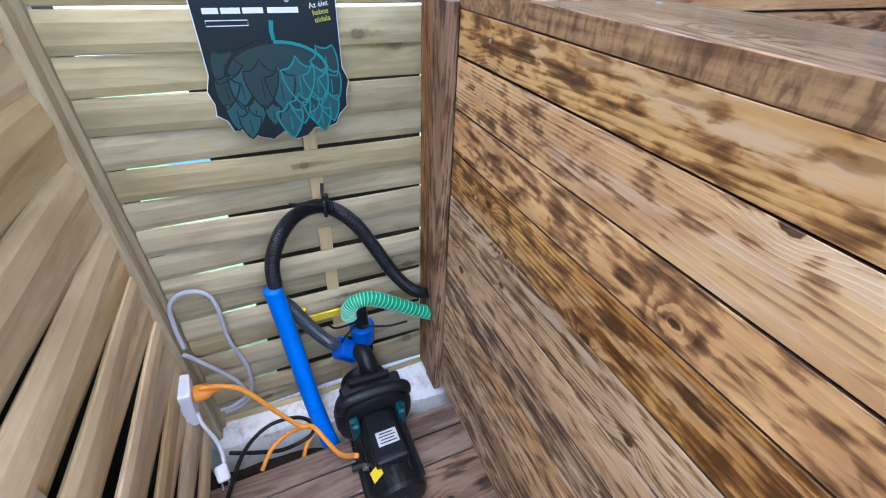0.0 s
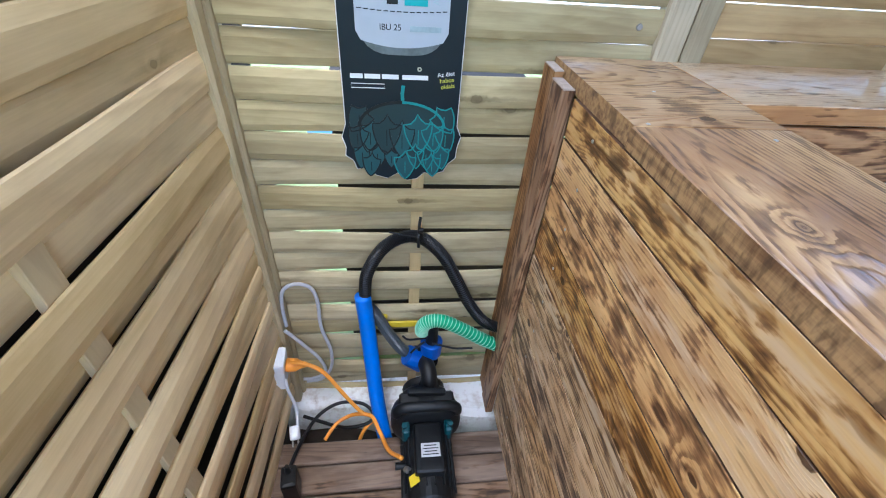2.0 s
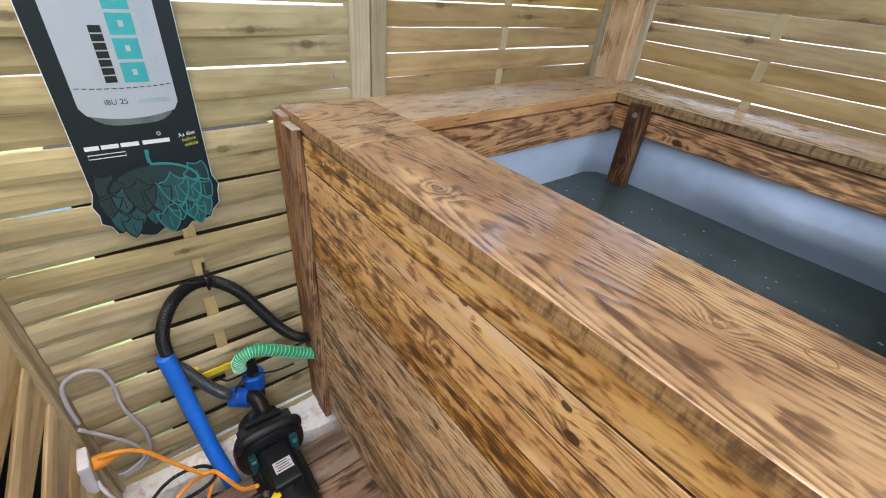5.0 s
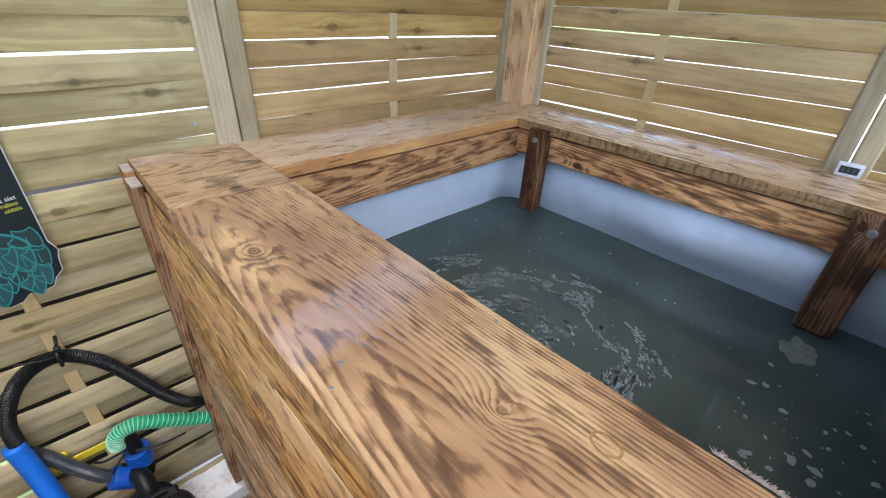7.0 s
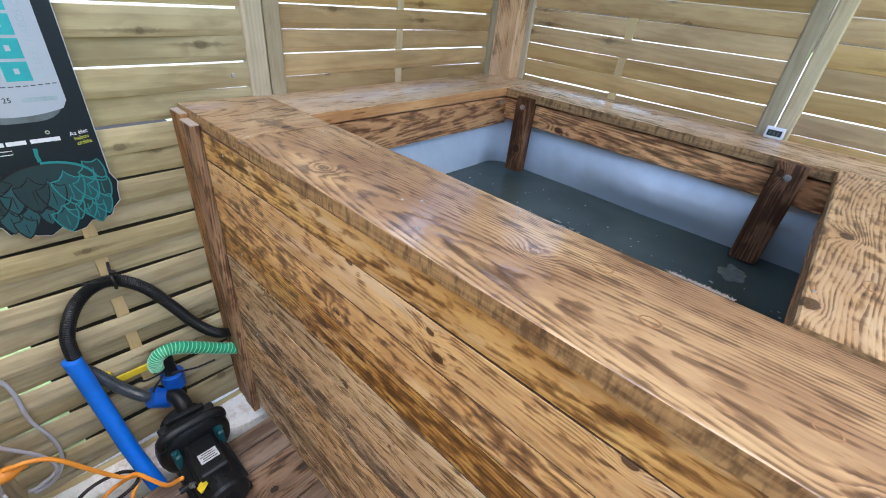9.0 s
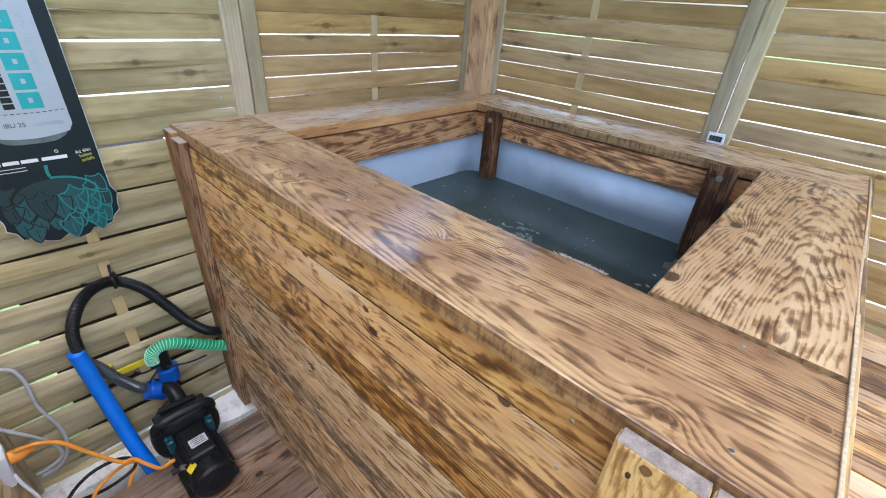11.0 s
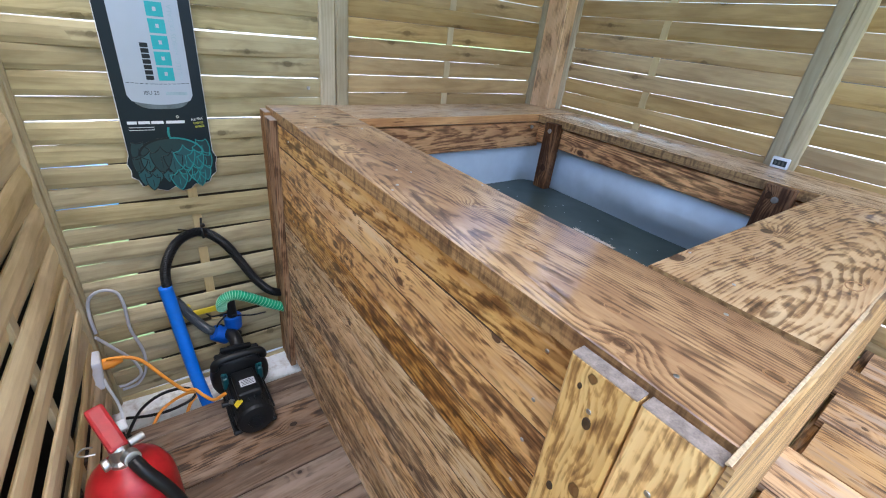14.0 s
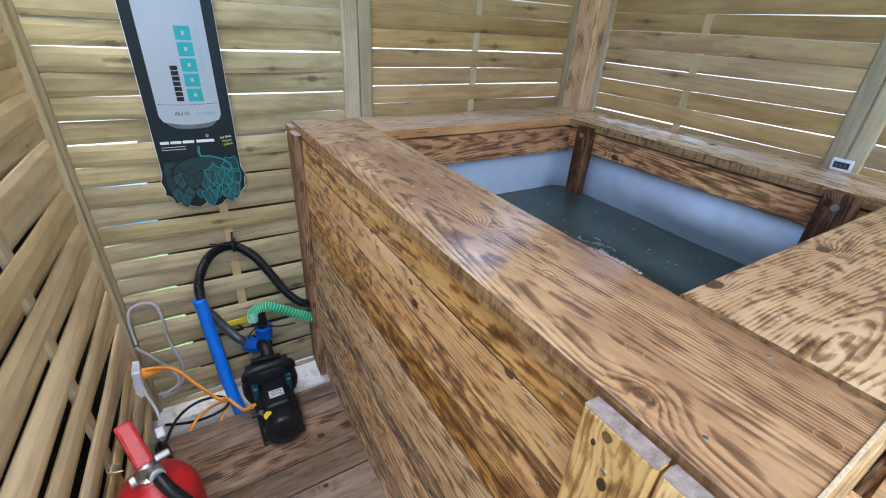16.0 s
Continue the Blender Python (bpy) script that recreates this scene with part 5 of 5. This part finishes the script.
part("hose_collar", cyl(0.015, 0.014, 0.022, 16, 0.002, Matrix.Translation((0.008, -0.026, 0.432)) @ Matrix.Rotation(radians(70), 4, "X")), M_STEEL, ext, "crimped steel collar")
part("hose", tube([(0.008, -0.035, 0.432), (0.014, -0.062, 0.415), (0.034, -0.088, 0.36), (0.052, -0.10, 0.27), (0.056, -0.095, 0.17), (0.054, -0.09, 0.12)], 0.0115, 50, 12), M_RUBBER, ext, "black rubber hose", smooth=True)

# ---- small things on the tub ----
thermo = thing("digital_thermometer", "small white digital thermometer resting on the tub rim", "thermometer", at=pose(1.196, -0.604, 0.9415, 0, 12, 180) @ Matrix.Scale(0.85, 4))
part("case", box(0.012, 0.054, 0.038, 0.004, 2), M_WHITE, thermo)
part("display", box(0.002, 0.040, 0.020, 0.0005, at=Matrix.Translation((0.0062, 0, 0.001))), M_SCREEN, thermo, "dark display")
for k in range(3):
    part("digit_bar", box(0.0006, 0.006, 0.012, at=Matrix.Translation((0.0074, -0.012 + 0.011 * k, 0.001))), M_FAINTDARK, thermo)


def screw(x, y, z, axes=None, r=0.0042):
    ob = new("screw", SCREW_MESH)
    ob.matrix_world = Matrix.Translation((x, y, z)) @ (axes or Matrix.Identity(4)) @ Matrix.Diagonal((r / 0.0042,) * 3 + (1,))
    ob.parent = tub
    return ob


SCREW_MESH = mesh_of("screw", join(cyl(0.0042, 0.0036, 0.0016, 14, 0.0004), box(0.005, 0.0009, 0.0018), box(0.0009, 0.005, 0.0018)), M_STEEL)
for x, yy in ((0.029, -0.903), (0.04, -0.36), (0.19, -0.88), (0.03, 0.1), (0.17, 0.06), (0.25, -0.80), (0.28, -0.92), (0.9, -0.80), (0.1, 0.22), (0.95, 0.30), (1.05, -0.2), (1.2, -0.35)):
    screw(x, yy, RIM + 0.0004, r=0.003)
for yy, zz in ((-0.864, 0.873), (-0.938, 0.842), (-0.864, 0.5), (-0.938, 0.5)):
    screw(-0.0302, yy, zz, Matrix.Rotation(-math.pi / 2, 4, "Y"), 0.0034)
for yy in (0.17, -0.78):
    for zz in (0.87, 0.79, 0.715, 0.63, 0.545, 0.46, 0.376, 0.29, 0.21, 0.125, 0.04):
        screw(0.0035, yy, zz, Matrix.Rotation(-math.pi / 2, 4, "Y"), 0.0032)
rng_f = random.Random(5)
fray = bmesh.new()
for k in range(260):
    yy = rng_f.uniform(-0.708, -0.634)
    ln, up = rng_f.uniform(0.002, 0.007), rng_f.uniform(0.0, 0.003)
    d = rng_f.uniform(-0.6, 0.6)
    p0, p1 = Vector((0.2125, yy, RIM - 0.001)), Vector((0.2125 + ln * math.cos(d), yy + 2.2 * ln * math.sin(d), RIM - 0.0005 + up - 0.002 * rng_f.random()))
    o = Vector((-math.sin(d), math.cos(d), 0.3)) * 0.0006
    fray.faces.new([fray.verts.new(q) for q in (p0 - o, p0 + o, p1)])
    fray.faces.new([fray.verts.new(q) for q in (p0 + Vector((0, 0, 0.0012)), p0 - o, p1)])
part("frayed_edge", fray, M_FRAY, tub, "pale frayed fibres on the rim edge")
for x, yy in ((0.083, -0.282), (0.104, -0.303), (0.2, -0.416), (0.018, -0.381), (0.273, -0.854), (0.312, -0.775)):
    screw(x, yy, RIM + (0.0034 if x > 0.21 else 0.0004), r=0.0024)
coach = thing("coach_bolt", "grey bolt head in a fence slat", "bolt", at=pose(0.146, 0.3975, 0.976, 90))
part("head", cyl(0.0065, 0.005, 0.005, 14, 0.001), M_STEEL, coach)
part("washer", cyl(0.0095, 0.0095, 0.0014, 18, 0.0003, Matrix.Translation((0, 0, -0.002))), M_STEEL, coach)
bracket = thing("angle_bracket", "small zinc bolt in the tub corner", "bolt", at=pose(0.965, 0.17, 0.878, 90))
part("head", cyl(0.008, 0.007, 0.006, 6, 0.001), M_STEEL, bracket)

# foam on the water: a loose swirl where the hose enters, scattered flecks, a raft by the post
rng = random.Random(11)


def flecks(bm, cx, cy, r, long=1.0, turn=0.0):
    vs = []
    for q in range(9):
        t, k = 2 * math.pi * q / 9, rng.uniform(0.7, 1.2)
        px, py = r * k * long * math.cos(t), r * k * math.sin(t)
        vs.append(bm.verts.new((cx + px * math.cos(turn) - py * math.sin(turn), cy + px * math.sin(turn) + py * math.cos(turn), WATER + 0.0012)))
    bm.faces.new(vs)


bmf = bmesh.new()
for k in range(9000):
    a, rad = rng.uniform(-1.25, 1.45), rng.uniform(0.10, 0.37)
    # foam gathers in torn arcs round the inlet
    lace = noise.noise(Vector((rad * 34 + 1.6 * noise.noise(Vector((a * 4, rad * 20, 3))), a * 2.3, 0.5))) + 0.6 * noise.noise(Vector((rad * 70, a * 9, 7)))
    if lace > 0.08 + 0.35 * max(0.0, (rad - 0.28) / 0.09) + 0.2 * rng.random():
        flecks(bmf, 0.42 + rad * math.cos(a), -0.25 + rad * math.sin(a), rng.uniform(0.0008, 0.0030), rng.uniform(1.2, 3.2), a + math.pi / 2)
for k in range(90):
    flecks(bmf, rng.uniform(0.35, 0.96), rng.uniform(-0.6, 0.16), rng.uniform(0.001, 0.0034))
for k in range(60):
    flecks(bmf, rng.gauss(0.64, 0.08), rng.uniform(-0.83, -0.63), rng.choice((0.0015, 0.002, 0.003, 0.006)) * rng.uniform(0.7, 1.2), rng.uniform(1.0, 1.8), rng.uniform(0, 3))
solid("foam_flecks", bmf, M_FOAM, "small pale foam flecks floating on the water", "foam", kind="stuff")
raft = []
for q in range(28):
    t = 2 * math.pi * q / 28
    k = 1.0 + 0.55 * noise.noise(Vector((1.6 * math.cos(t), 1.6 * math.sin(t), 2.3))) + rng.uniform(-0.06, 0.06)
    raft.append((0.900 + 0.042 * k * math.cos(t), -0.680 + 0.028 * k * math.sin(t)))
solid("foam_raft", outline(raft, 0.002, Matrix.Translation((0, 0, WATER + 0.0008))), M_SCUM, "pale flat raft of scum against the inner post", "foam", kind="stuff")

# beyond the fence
tarp = thing("blue_crate", "sky-blue plastic crate on the grass behind the fence", "crate", at=pose(-0.6, 2.6, -0.2, 0, 0, 12))
part("body", box(0.55, 0.35, 0.30, 0.02, 2, at=Matrix.Translation((0, 0, 0.15))), M_BLUEOBJ, tarp)
part("rim", box(0.58, 0.38, 0.03, 0.008, 2, at=Matrix.Translation((0, 0, 0.305))), M_BLUEOBJ, tarp)
# Invented form: an added dark body that blackens the gaps between the slats.
stack = thing("dark_gap_filler", "dark boxy thing added behind the fence to darken some slat gaps", "crate", at=pose(-0.17, 0.80, -0.2))
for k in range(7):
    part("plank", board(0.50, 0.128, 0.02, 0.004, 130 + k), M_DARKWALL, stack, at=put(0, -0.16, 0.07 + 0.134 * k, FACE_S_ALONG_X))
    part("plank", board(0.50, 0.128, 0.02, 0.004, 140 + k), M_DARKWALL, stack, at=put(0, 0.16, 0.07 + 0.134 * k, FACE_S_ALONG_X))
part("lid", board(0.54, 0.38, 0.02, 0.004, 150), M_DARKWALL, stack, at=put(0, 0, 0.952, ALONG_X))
